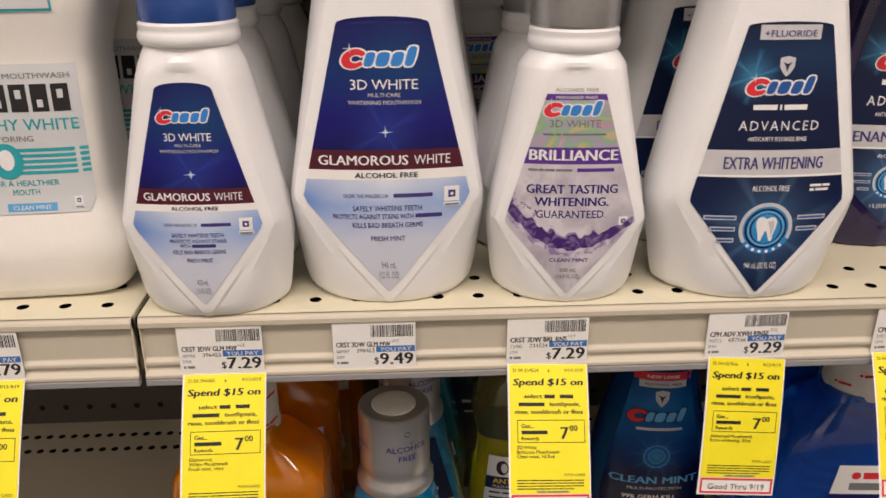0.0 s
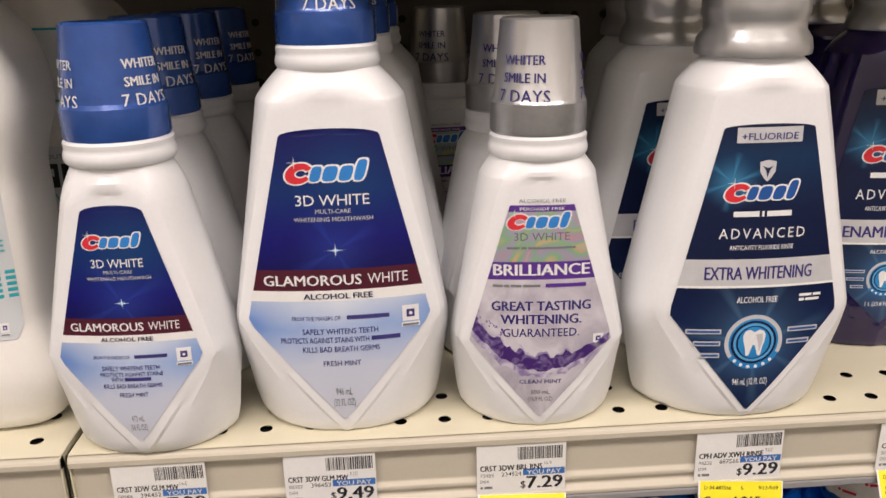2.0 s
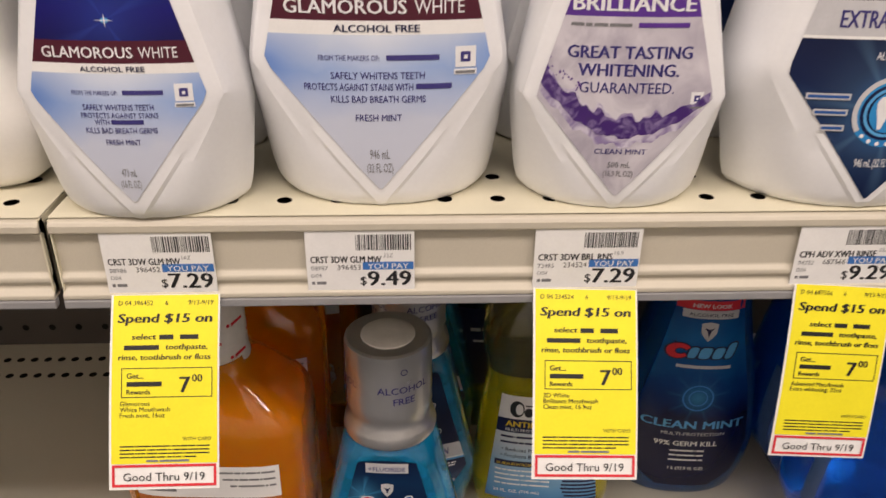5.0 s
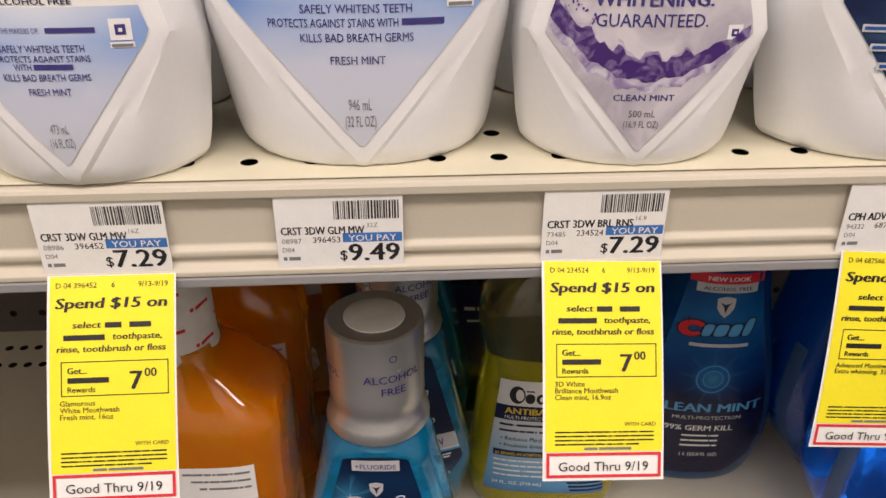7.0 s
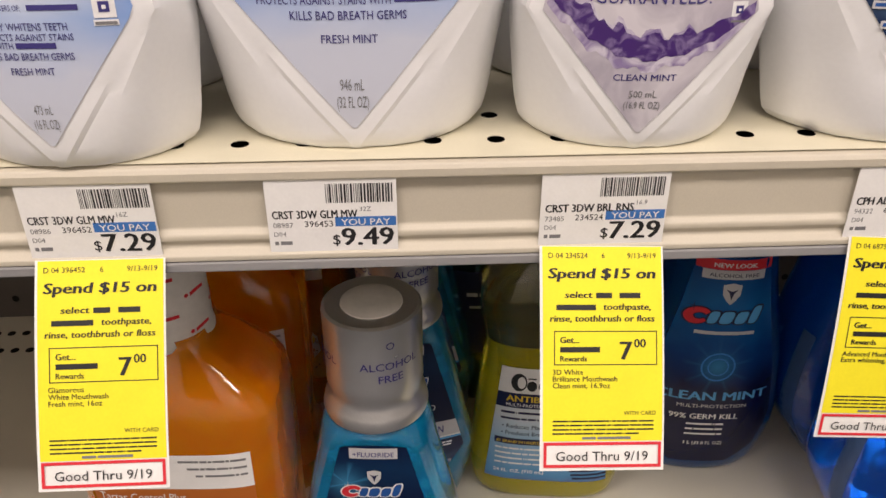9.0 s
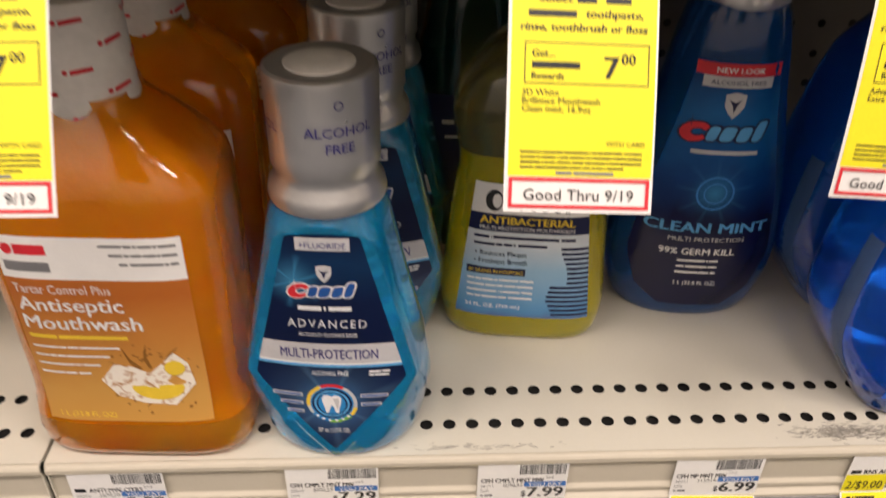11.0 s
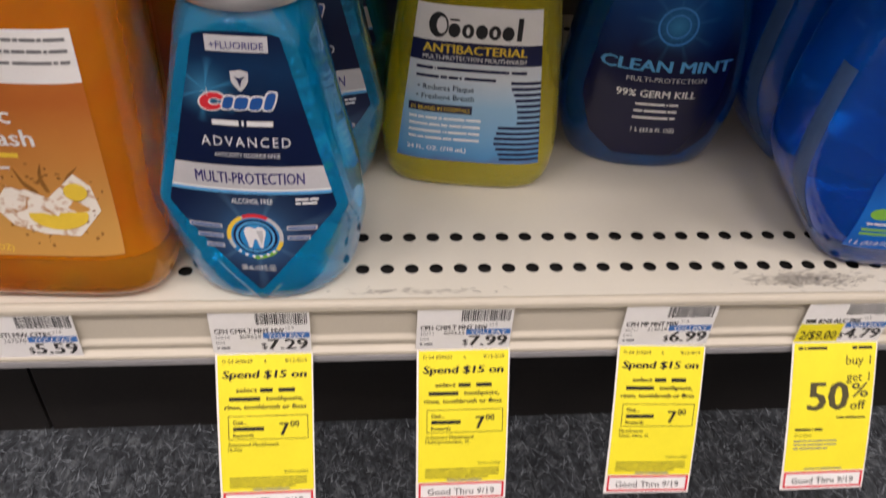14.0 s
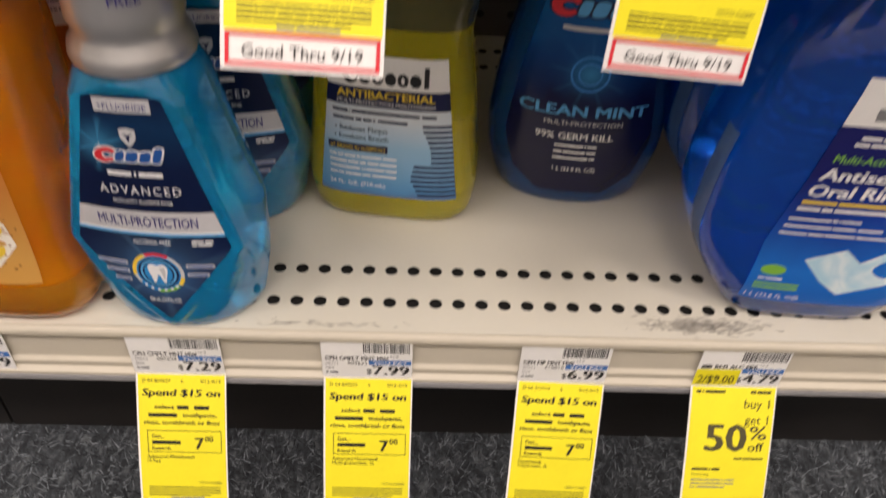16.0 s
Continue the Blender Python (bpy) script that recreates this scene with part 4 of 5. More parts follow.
def silver_cap(thing, z0, z1, r, letters, spin=0.0, white_top=True):
    """Silver shrink-film cap with a flared collar, pinched above it."""
    h = z1 - z0
    cap = lathe("cap", [(r * 0.97, z0), (r * 1.08, z0 + 0.0008), (r * 1.10, z0 + h * 0.05), (r * 1.06, z0 + h * 0.13), (r * 0.955, z0 + h * 0.19), (r * 0.95, z0 + h * 0.26), (r * 1.0, z0 + h * 0.31),
                        (r * 0.99, z0 + h * 0.38), (r * 1.0, z1 - 0.003), (r * 0.985, z1 - 0.001), (r * 0.93, z1), (r * 0.64, z1 - 0.0004)], SILVER_FOIL, thing, 44, 35)
    if white_top:
        lathe("cap_top", [(r * 0.62, z1 - 0.002), (r * 0.615, z1 + 0.0002), (r * 0.56, z1 + 0.0009), (r * 0.3, z1 + 0.0012)], WHITE_CAP, thing, 36, 30, "white plastic cap top")
    pr = Print(cap_wrap(r, r * 1.005, z0, z1))
    for turn in (-0.042, 0.0, 0.042):
        u = turn + spin
        pr.ring("lettering", letters, u, z0 + h * 0.84, r * 0.06, r * 0.02, 0.0006)
        pr.text("ALCOHOL", letters, u, z0 + h * 0.62, h * 0.10, 0.0006, bold=0.01)
        pr.text("FREE", letters, u, z0 + h * 0.50, h * 0.10, 0.0006, bold=0.01)
    pr.done(cap)
    return cap


def extra_whitening():
    t = tagged(new("mouthwash_bottle"), "large white mouthwash bottle with silver cap and navy kite label", "bottle", "navy-labelled white bottles")
    WIDE.body(t, WHITE_PL, 0.0240, 0.184)
    silver_cap(t, 0.1845, 0.250, 0.0255, INDIGO, 0.01)
    health_label(t, WIDE, dict(rb0=0.0750, rb1=0.0887, vol="946 mL (32 FL OZ)"), "EXTRA WHITENING")
    return t


TEALB = Diamond(3.0, 0.0395, 0.042, 0.0485, 0.138, 0.0285, 0.0305, 0.025, [(0.010, 0.0006), (0.058, 0.0368), (0.137, 0.0168)])


def multi_protection():
    t = tagged(new("mouthwash_bottle"), "clear bottle of teal mouthwash with silver cap and navy label", "bottle", "teal mouthwash bottles")
    TEALB.body(t, CYAN, 0.0225, 0.150)
    silver_cap(t, 0.147, 0.2085, 0.0245, INDIGO, 0.0105)
    health_label(t, TEALB, dict(rb0=0.0680, rb1=0.0795, vol="500 mL (16.9 FL OZ)"), "MULTI-PROTECTION", True)
    return t


# ---- rounded one-litre bottles ----
class Oval:
    def __init__(self, w, d, top_h, sq=2.4):
        self.w, self.d, self.top_h, self.sq = smoothed(w, 0.012), smoothed(d, 0.012), top_h, sq

    def section(self, z, n=40):
        w, d, e = lerp(self.w, z), lerp(self.d, z), 2 / self.sq
        if z < 0.005:
            s = 0.94 + 0.06 * math.sqrt(max(0, z) / 0.005)
            w, d = w * s, d * s
        out = []
        for k in range(n):
            a = 2 * math.pi * k / n - math.pi / 2
            c, s_ = math.cos(a), math.sin(a)
            out.append((w * math.copysign(abs(c) ** e, c), d * math.copysign(abs(s_) ** e, s_)))
        return out

    def body(self, thing, material, rows=44, z0=0.0, z1=None, name="body", label=""):
        z1 = z1 or self.top_h
        zs = ([0.0, 0.0015, 0.005] if z0 == 0 else [z0]) + [max(z0, 0.006) + (z1 - max(z0, 0.006)) * k / rows for k in range(1, rows + 1)]
        return loft(name, [(z, self.section(z)) for z in zs], material, thing, 40, label)

    def front(self, u, v, lift):
        w, d = lerp(self.w, v), lerp(self.d, v)
        q = max(0.0, 1 - min(0.999, abs(u) / w) ** self.sq)
        return (u, -d * q ** (1 / self.sq) - lift, v)


LITRE = Oval([(0, 0.044), (0.02, 0.052), (0.045, 0.0555), (0.09, 0.050), (0.15, 0.036), (0.19, 0.030), (0.205, 0.024)],
             [(0, 0.029), (0.02, 0.033), (0.06, 0.034), (0.12, 0.032), (0.19, 0.027), (0.205, 0.024)], 0.205, 2.3)
MINT_PRINT = printed("clear_mint_label_print", [(0.0, (0.005, 0.006, 0.035)), (0.075, (0.006, 0.008, 0.05)), (0.105, (0.004, 0.045, 0.20)), (0.14, (0.010, 0.13, 0.38)), (0.17, (0.004, 0.05, 0.20)), (0.2, (0.004, 0.015, 0.07))], 0.22, 0.03, 35,
                     [(0.0, 0.095, 0.016, (0.05, 0.35, 0.70), 0.55, 0), (0.0, 0.095, 0.024, (0.10, 0.40, 0.75), 0.25, 9)])


def clean_mint():
    t = tagged(new("mouthwash_bottle"), "one-litre clear mouthwash bottle of ocean-blue liquid with dark blue label", "bottle")
    LITRE.body(t, OCEAN)
    silver_cap(t, 0.200, 0.262, 0.0235, INDIGO)
    pr = Print(lambda u, v, lift: LITRE.front(u, v - 0.0110, lift))
    half = lambda v: lerp([(0.022, 0.020), (0.035, 0.036), (0.06, 0.044), (0.10, 0.039), (0.15, 0.028), (0.185, 0.022)], v)
    pr.sheet("label", MINT_PRINT, 0.022, 0.185, lambda v: -half(v), lambda v: half(v), 0.0004, 16, 24)
    pr.rect("red_band", RED, -0.023, 0.023, 0.177, 0.184, 0.0006, 8)
    pr.text("NEW LOOK", WHITE, 0, 0.1788, 0.0042, 0.0008, width=0.026, bold=0.015)
    pr.rect("white_band", SILVER, -0.019, 0.019, 0.1705, 0.1768, 0.0006, 8)
    pr.text("ALCOHOL FREE", NAVY, 0, 0.1722, 0.0036, 0.0008, width=0.030, bold=0.01)
    shield(pr, 0, 0.161, 0.0115, 0.0006)
    swoosh_logo(pr, 0, 0.144, 0.052, 0.0006, SKY, NAVY)
    pr.rect("text_bar", SILVER, -0.019, 0.019, 0.131, 0.1335, 0.0006, 6)
    pr.ring("drop_emblem", LOGO_BLUE, 0, 0.106, 0.010, 0.0012, 0.0006)
    pr.ring("drop_emblem", LOGO_BLUE, 0, 0.106, 0.006, 0.0009, 0.0006)
    pr.text("CLEAN MINT", SKY, 0, 0.079, 0.0098, 0.0006, width=0.074, bold=0.02)
    pr.text("MULTI-PROTECTION", SILVER, 0.001, 0.0725, 0.0042, 0.0006, width=0.046, bold=0.01)
    pr.text("99% GERM KILL", WHITE, -0.003, 0.0628, 0.0064, 0.0006, width=0.046, bold=0.015)
    for k in range(3):
        pr.bars(WHITE, -0.014, 0.012, 0.0575 - 0.0045 * k, 0.0015, 0.0006, 3, k)
    pr.text("1 L (33.8 FL OZ)", WHITE, 0, 0.0395, 0.0042, 0.0006, width=0.026, bold=0.006)
    pr.done(t, "label")
    return t


def enamel_care():
    t = tagged(new("mouthwash_bottle"), "one-litre violet mouthwash bottle with silver cap and navy kite label", "bottle")
    b = Diamond(2.4, 0.046, 0.055, 0.0575, 0.178, 0.036, 0.034, 0.028, [(0.018, 0.0006), (0.060, 0.044), (0.158, 0.0245)])
    b.body(t, VIOLET, 0.024, 0.190)
    silver_cap(t, 0.190, 0.252, 0.0240, INDIGO)
    health_label(t, b, dict(rb0=0.0690, rb1=0.0830, vol="1 L (33.8 FL OZ)"), "ENAMEL CARE")
    return t


AMBER_PRINT = printed("amber_label_print", [(0.0, (0.60, 0.30, 0.06)), (0.05, (0.62, 0.33, 0.08)), (0.085, (0.55, 0.22, 0.045)), (0.11, (0.45, 0.13, 0.022)), (0.135, (0.50, 0.16, 0.03))], 0.34, 0.02, 40)
ICE_PRINT = splashed("ice_splash_print", (0.50, 0.24, 0.08), (0.90, 0.84, 0.74), 150, 0.36, 0.50)
BROWN = ink("brown_ink", (0.30, 0.13, 0.025))
SQUARE = Oval([(0, 0.050), (0.006, 0.0565), (0.018, 0.0585), (0.024, 0.0570), (0.030, 0.0540), (0.05, 0.0530), (0.12, 0.0540), (0.158, 0.0535), (0.170, 0.047), (0.180, 0.031), (0.186, 0.0215), (0.194, 0.0195)],
              [(0, 0.034), (0.006, 0.0395), (0.018, 0.0415), (0.024, 0.0405), (0.030, 0.0388), (0.05, 0.0380), (0.12, 0.0385), (0.158, 0.038), (0.170, 0.034), (0.180, 0.025), (0.186, 0.0205), (0.194, 0.0195)], 0.194, 4.4)


def citrus_bottle():
    t = tagged(new("mouthwash_bottle"), "square-shouldered clear bottle of amber mouthwash with white film cap", "bottle", "amber mouthwash bottles")
    SQUARE.body(t, AMBER, 60, 0.0285)
    SQUARE.body(t, AMBER_BASE, 16, 0.0, 0.0280, "base", "thick wavy moulded amber base")
    cap = lathe("cap", [(0.0208, 0.181), (0.0217, 0.183), (0.0217, 0.191), (0.0210, 0.194), (0.0206, 0.231), (0.0198, 0.2335), (0.012, 0.234)], WHITE_CAP, t, 40, 35, "white shrink-film cap with small red marks")
    pr = Print(cap_wrap(0.0216, 0.0206, 0.181, 0.234))
    r2 = random.Random(3)
    for j in range(5):
        for k in range(4):
            u, v = -0.062 + 0.032 * k + 0.016 * (j % 2), 0.187 + 0.010 * j
            pr.disc("cap_mark", RED, u, v, 0.0011, 0.0011, 0.0004, 10)
            pr.poly("cap_mark", RED, [(u + 0.002, v - 0.0012), (u + 0.011, v - 0.0002), (u + 0.011, v + 0.0016), (u + 0.002, v + 0.0008)], 0.0004)
    pr.done(cap)
    pr = Print(lambda u, v, lift: SQUARE.front(u * 0.93, 0.031 + (v - 0.030) * 1.12, lift))
    e = 0.0438
    pr.sheet("label", AMBER_PRINT, 0.030, 0.1075, lambda v: -e, lambda v: e, 0.0006, 16, 12)
    pr.sheet("label", PAPER, 0.1075, 0.1275, lambda v: -e, lambda v: e, 0.0006, 16, 4)
    pr.disc("logo", RED, -0.0375, 0.1215, 0.0028, 0.0026, 0.0008, 14)
    pr.rect("logo", RED, -0.034, -0.019, 0.1192, 0.1238, 0.0008)
    pr.rect("logo", GREY, -0.041, -0.019, 0.1112, 0.1158, 0.0008)
    for k in range(3):
        pr.bars(GREY, 0.006 + 0.004 * k, 0.042, 0.1232 - 0.0042 * k, 0.0012, 0.0008, 6, k)
    pr.text("Tartar Control Plus", WHITE, -0.0405, 0.1005, 0.0062, 0.0008, width=0.047, align="L")
    pr.text("Antiseptic", WHITE, -0.0405, 0.0915, 0.0100, 0.0008, width=0.051, align="L", bold=0.015)
    pr.text("Mouthwash", WHITE, -0.0405, 0.0820, 0.0100, 0.0008, width=0.058, align="L", bold=0.015)
    pr.bars(GOLD, -0.0405, 0.010, 0.0768, 0.0020, 0.0008, 2, 4)
    for k in range(4):
        pr.bars(WHITE, -0.0405, 0.004 - 0.006 * k, 0.0715 - 0.0048 * k, 0.0011, 0.0008, 4, k + 3)
    for k in range(46):
        a, far = r2.uniform(0, 6.28), r2.uniform(0.012, 0.026)
        pr.disc("splash_drop", BROWN, 0.017 + far * math.cos(a), 0.0555 + 0.85 * far * math.sin(a), r2.uniform(0.0003, 0.0011), r2.uniform(0.0003, 0.0009), 0.0008, 8)
    for a, far, wd in ((2.2, 0.024, 0.0016), (1.6, 0.022, 0.0012), (0.9, 0.026, 0.0014), (3.6, 0.022, 0.0016), (4.4, 0.021, 0.0013), (5.4, 0.022, 0.0016), (2.7, 0.025, 0.0011), (5.0, 0.020, 0.0012)):
        ca, sa = math.cos(a), 0.85 * math.sin(a)
        pts = [(0.017 + f * far * ca - e * wd * sa * (1.15 - f) + 0.002 * math.sin(5 * f + a), 0.0555 + f * far * sa + e * wd * ca * (1.15 - f)) for e, fs in ((1, (0.3, 0.55, 0.8, 1.0)), (-1, (1.0, 0.8, 0.55, 0.3))) for f in fs]
        pr.poly("splash_drop", BROWN, pts, 0.0008)
    pr.poly("ice_picture", ICE_PRINT, [(-0.010, 0.054), (-0.001, 0.064), (0.008, 0.062), (0.016, 0.0585), (0.030, 0.070), (0.036, 0.064), (0.038, 0.052), (0.026, 0.040), (0.010, 0.041), (-0.003, 0.045)], 0.0010)
    pr.poly("lemon_slice", GOLD, [(0.0185 + 0.0135 * math.cos(a), 0.0505 + 0.0072 * math.sin(a)) for a in np.linspace(math.pi * 0.97, math.pi * 2.06, 18)], 0.0012)
    pr.disc("lemon_slice", GOLD, 0.029, 0.0615, 0.0052, 0.0042, 0.0012, 14)
    pr.text("1 L (33.8 FL OZ)", GOLD, -0.037, 0.0325, 0.0038, 0.0008, width=0.030, align="L")
    pr.done(t, "label")
    return t


YPRINT = printed("blue_white_label_print", [(0.0, (0.09, 0.09, 0.20)), (0.018, (0.10, 0.12, 0.30)), (0.026, (0.08, 0.28, 0.55)), (0.055, (0.30, 0.51, 0.70)), (0.075, (0.66, 0.72, 0.77))], 0.34, 0.006, 60)
FLASK = Oval([(0, 0.046), (0.015, 0.0515), (0.03, 0.0512), (0.09, 0.0455), (0.122, 0.041), (0.128, 0.0415), (0.140, 0.0475), (0.158, 0.047), (0.175, 0.036), (0.187, 0.020), (0.195, 0.0175)],
             [(0, 0.028), (0.015, 0.032), (0.03, 0.0325), (0.09, 0.031), (0.122, 0.029), (0.128, 0.0295), (0.140, 0.033), (0.158, 0.032), (0.175, 0.027), (0.187, 0.0185), (0.195, 0.0175)], 0.195, 3.6)


def hospital_bottle():
    t = tagged(new("mouthwash_bottle"), "clear waisted bottle of yellow mouthwash, filled to below its shoulder", "bottle")
    FLASK.body(t, LEMON, 34, 0.0, 0.1275, "filled_body", "clear plastic full of yellow liquid")
    FLASK.body(t, LEMON_EMPTY, 26, 0.1278, 0.195, "shoulder", "empty clear olive plastic shoulder")
    lathe("cap", [(0.0185, 0.190), (0.0192, 0.1915), (0.0190, 0.222), (0.0182, 0.2245), (0.012, 0.225)], DARK, t, 36, 35, "black cap")
    pr = Print(FLASK.front)
    half = lambda v: lerp([(0.020, 0.0405), (0.112, 0.0315)], v)
    pr.sheet("label", YPRINT, 0.021, 0.0815, lambda v: -half(v), lambda v: half(v), 0.0005, 14, 10)
    pr.sheet("label", PAPER, 0.0930, 0.1120, lambda v: -half(v), lambda v: half(v), 0.0005, 14, 4)
    pr.sheet("navy_band", NAVY, 0.0815, 0.0930, lambda v: -half(v), lambda v: half(v), 0.0005, 14, 2)
    # wordmark as plain black blocks
    pr.disc("logo", BLACK, -0.0205, 0.1015, 0.0050, 0.0066, 0.0007)
    pr.disc("logo", PAPER, -0.0190, 0.1015, 0.0026, 0.0044, 0.0009)
    for k, u in enumerate((-0.0125, -0.0055, 0.0015, 0.0082, 0.0150)):
        pr.disc("logo", BLACK, u, 0.0992, 0.0031, 0.0038, 0.0007, 20)
        if k % 2:
            pr.disc("logo", PAPER, u, 0.0992, 0.0010, 0.0020, 0.0009, 12)
    pr.rect("logo", BLACK, 0.0196, 0.0222, 0.0955, 0.1075, 0.0007)
    pr.rect("logo", BLACK, -0.0150, -0.0100, 0.1042, 0.1052, 0.0007)
    pr.text("ANTIBACTERIAL", GOLD, -0.001, 0.0868, 0.0066, 0.0007, width=0.054, bold=0.02)
    pr.text("MULTI-PROTECTION MOUTHWASH", WHITE, -0.001, 0.0828, 0.0036, 0.0007, width=0.054, bold=0.012)
    pr.bars(NAVY, -0.031, 0.028, 0.0770, 0.0017, 0.0007, 5, 2)
    pr.bars(NAVY, -0.031, 0.012, 0.0722, 0.0016, 0.0007, 6, 3)
    pr.text("• Reduces Plaque", NAVY, -0.030, 0.0652, 0.0046, 0.0007, width=0.030, align="L", bold=0.012)
    pr.text("• Freshens Breath", NAVY, -0.0305, 0.0597, 0.0046, 0.0007, width=0.031, align="L", bold=0.012)
    pr.rect("dark_band", NAVY, -0.0345, 0.0, 0.0518, 0.0568, 0.0007)
    pr.text("#1 BRAND IN HOSPITALS", GOLD, -0.0172, 0.0530, 0.0034, 0.0009, width=0.032, bold=0.01)
    for k in range(4):
        pr.bars(WHITE, -0.034, 0.006, 0.0475 - 0.0042 * k, 0.0014, 0.0007, 6, k + 9)
    pr.text("24 FL. OZ. (710 mL)", WHITE, -0.0345, 0.0275, 0.0040, 0.0007, width=0.033, align="L", bold=0.015)
    for k in range(15):
        v = 0.0235 + 0.0034 * k
        reach = 0.026 if v < 0.044 else 0.0165
        pr.rect("stripe", NAVY, half(v) - reach + 0.004 * abs(math.sin(v * 90)), half(v), v, v + 0.0018, 0.0007)
    pr.done(t, "label")
    return t


RINSE = Oval([(0, 0.041), (0.008, 0.047), (0.045, 0.0710), (0.055, 0.0720), (0.085, 0.0705), (0.115, 0.0660), (0.145, 0.0590), (0.165, 0.053), (0.178, 0.046), (0.192, 0.028), (0.20, 0.0235)],
             [(0, 0.034), (0.012, 0.040), (0.035, 0.0415), (0.075, 0.040), (0.11, 0.0385), (0.165, 0.0365), (0.178, 0.033), (0.192, 0.025), (0.20, 0.0235)], 0.20, 4.2)
RINSE_PRINT = printed("oral_rinse_label_print", [(0.0, (0.012, 0.10, 0.48)), (0.04, (0.015, 0.16, 0.60)), (0.075, (0.012, 0.05, 0.32)), (0.10, (0.012, 0.014, 0.12)), (0.16, (0.012, 0.014, 0.11))], 0.25, 0.02, 30)
CRYSTAL = splashed("ice_cube_print", (0.42, 0.66, 0.80), (0.75, 0.85, 0.90), 60, 0.35, 0.65)


SIDE_STRIP = mat("pale_side_strip", (0.05, 0.10, 0.24), 0.25, var=0.08, scale=60)


def oral_rinse():
    t = tagged(new("mouthwash_bottle"), "one-litre clear bottle of royal-blue oral rinse with white film cap", "bottle", "royal-blue rinse bottles")
    RINSE.body(t, ROYAL, 54, 0.0205)
    RINSE.body(t, ROYAL_BASE, 12, 0.0, 0.0200, "base", "thick wavy moulded blue base")
    cap = lathe("cap", [(0.0235, 0.190), (0.0245, 0.192), (0.0245, 0.202), (0.0232, 0.205), (0.0230, 0.242), (0.0222, 0.2445), (0.012, 0.245)], WHITE_CAP, t, 40, 35, "white shrink-film cap with small red marks")
    pr = Print(cap_wrap(0.0242, 0.0233, 0.190, 0.245))
    for j in range(5):
        for k in range(5):
            u, v = -0.075 + 0.032 * k + 0.016 * (j % 2), 0.196 + 0.010 * j
            pr.disc("cap_mark", RED, u, v, 0.0011, 0.0011, 0.0004, 10)
            pr.poly("cap_mark", RED, [(u + 0.002, v - 0.0012), (u + 0.011, v - 0.0002), (u + 0.011, v + 0.0016), (u + 0.002, v + 0.0008)], 0.0004)
    pr.done(cap)
    pr = Print(RINSE.front)
    left = lambda v: lerp([(0.018, -0.040), (0.06, -0.039), (0.10, -0.030), (0.15, -0.021)], v)
    pr.sheet("label", RINSE_PRINT, 0.018, 0.128, left, lambda v: 0.043, 0.0005, 16, 16)
    pr.sheet("label", PAPER, 0.128, 0.152, left, lambda v: 0.043, 0.0005, 16, 3)
    wide = lambda v: lerp(RINSE.w, v)
    pr.sheet("side_strip", SIDE_STRIP, 0.020, 0.112, lambda v: -0.996 * wide(v), lambda v: -0.955 * wide(v), 0.0004, 4, 16)
    pr.disc("logo", RED, -0.008, 0.1435, 0.0034, 0.0030, 0.0007, 14)
    pr.rect("logo", RED, -0.003, 0.016, 0.1408, 0.1462, 0.0007)
    pr.rect("logo", GREY, -0.012, 0.016, 0.1315, 0.1375, 0.0007)
    pr.bars(WHITE, -0.014, 0.03, 0.1215, 0.0016, 0.0007, 4, 1)
    pr.bars(WHITE, -0.016, 0.03, 0.1180, 0.0016, 0.0007, 4, 2)
    pr.text("Multi-Action", LEAF, -0.0225, 0.1085, 0.0062, 0.0007, width=0.030, align="L", slant=0.2, bold=0.01)
    pr.text("Antiseptic", WHITE, -0.0255, 0.0985, 0.0096, 0.0007, width=0.050, align="L", slant=0.15, bold=0.02)
    pr.text("Oral Rinse", WHITE, -0.0275, 0.0890, 0.0096, 0.0007, width=0.050, align="L", slant=0.15, bold=0.02)
    pr.bars(GOLD, -0.029, 0.03, 0.0845, 0.0018, 0.0007, 2, 3)
    pr.bars(WHITE, -0.030, 0.03, 0.0805, 0.0018, 0.0007, 3, 4)
    for k in range(3):
        pr.bars(WHITE, -0.032 - 0.001 * k, 0.004 + 0.012 * k, 0.0745 - 0.0045 * k, 0.0012, 0.0007, 4, 5 + k)
    pr.poly("ice_picture", CRYSTAL, [(-0.016, 0.050), (0.003, 0.058), (0.012, 0.050), (0.026, 0.060), (0.040, 0.052), (0.030, 0.036), (0.008, 0.027), (-0.004, 0.036)], 0.0007)
    pr.disc("leaf_picture", LEAF, -0.029, 0.0415, 0.0065, 0.0036, 0.0007, 16)
    pr.bars(WHITE, -0.035, -0.022, 0.0345, 0.0013, 0.0007, 2, 8)
    pr.bars(LEAF, -0.036, -0.012, 0.0305, 0.0016, 0.0007, 1, 9)
    pr.bars(LEAF, -0.036, -0.012, 0.0277, 0.0016, 0.0007, 1, 9)
    pr.text("1 L (33.8 FL OZ)", WHITE, -0.038, 0.0205, 0.0044, 0.0007, width=0.028, align="L", slant=0.15)
    pr.done(t, "label")
    return t


HEALTHY = printed("teal_grey_label_print", [(0.0, (0.50, 0.56, 0.60)), (0.06, (0.60, 0.63, 0.65)), (0.10, (0.55, 0.58, 0.60)), (0.14, (0.62, 0.64, 0.66))], 0.35, 0.02, 45)
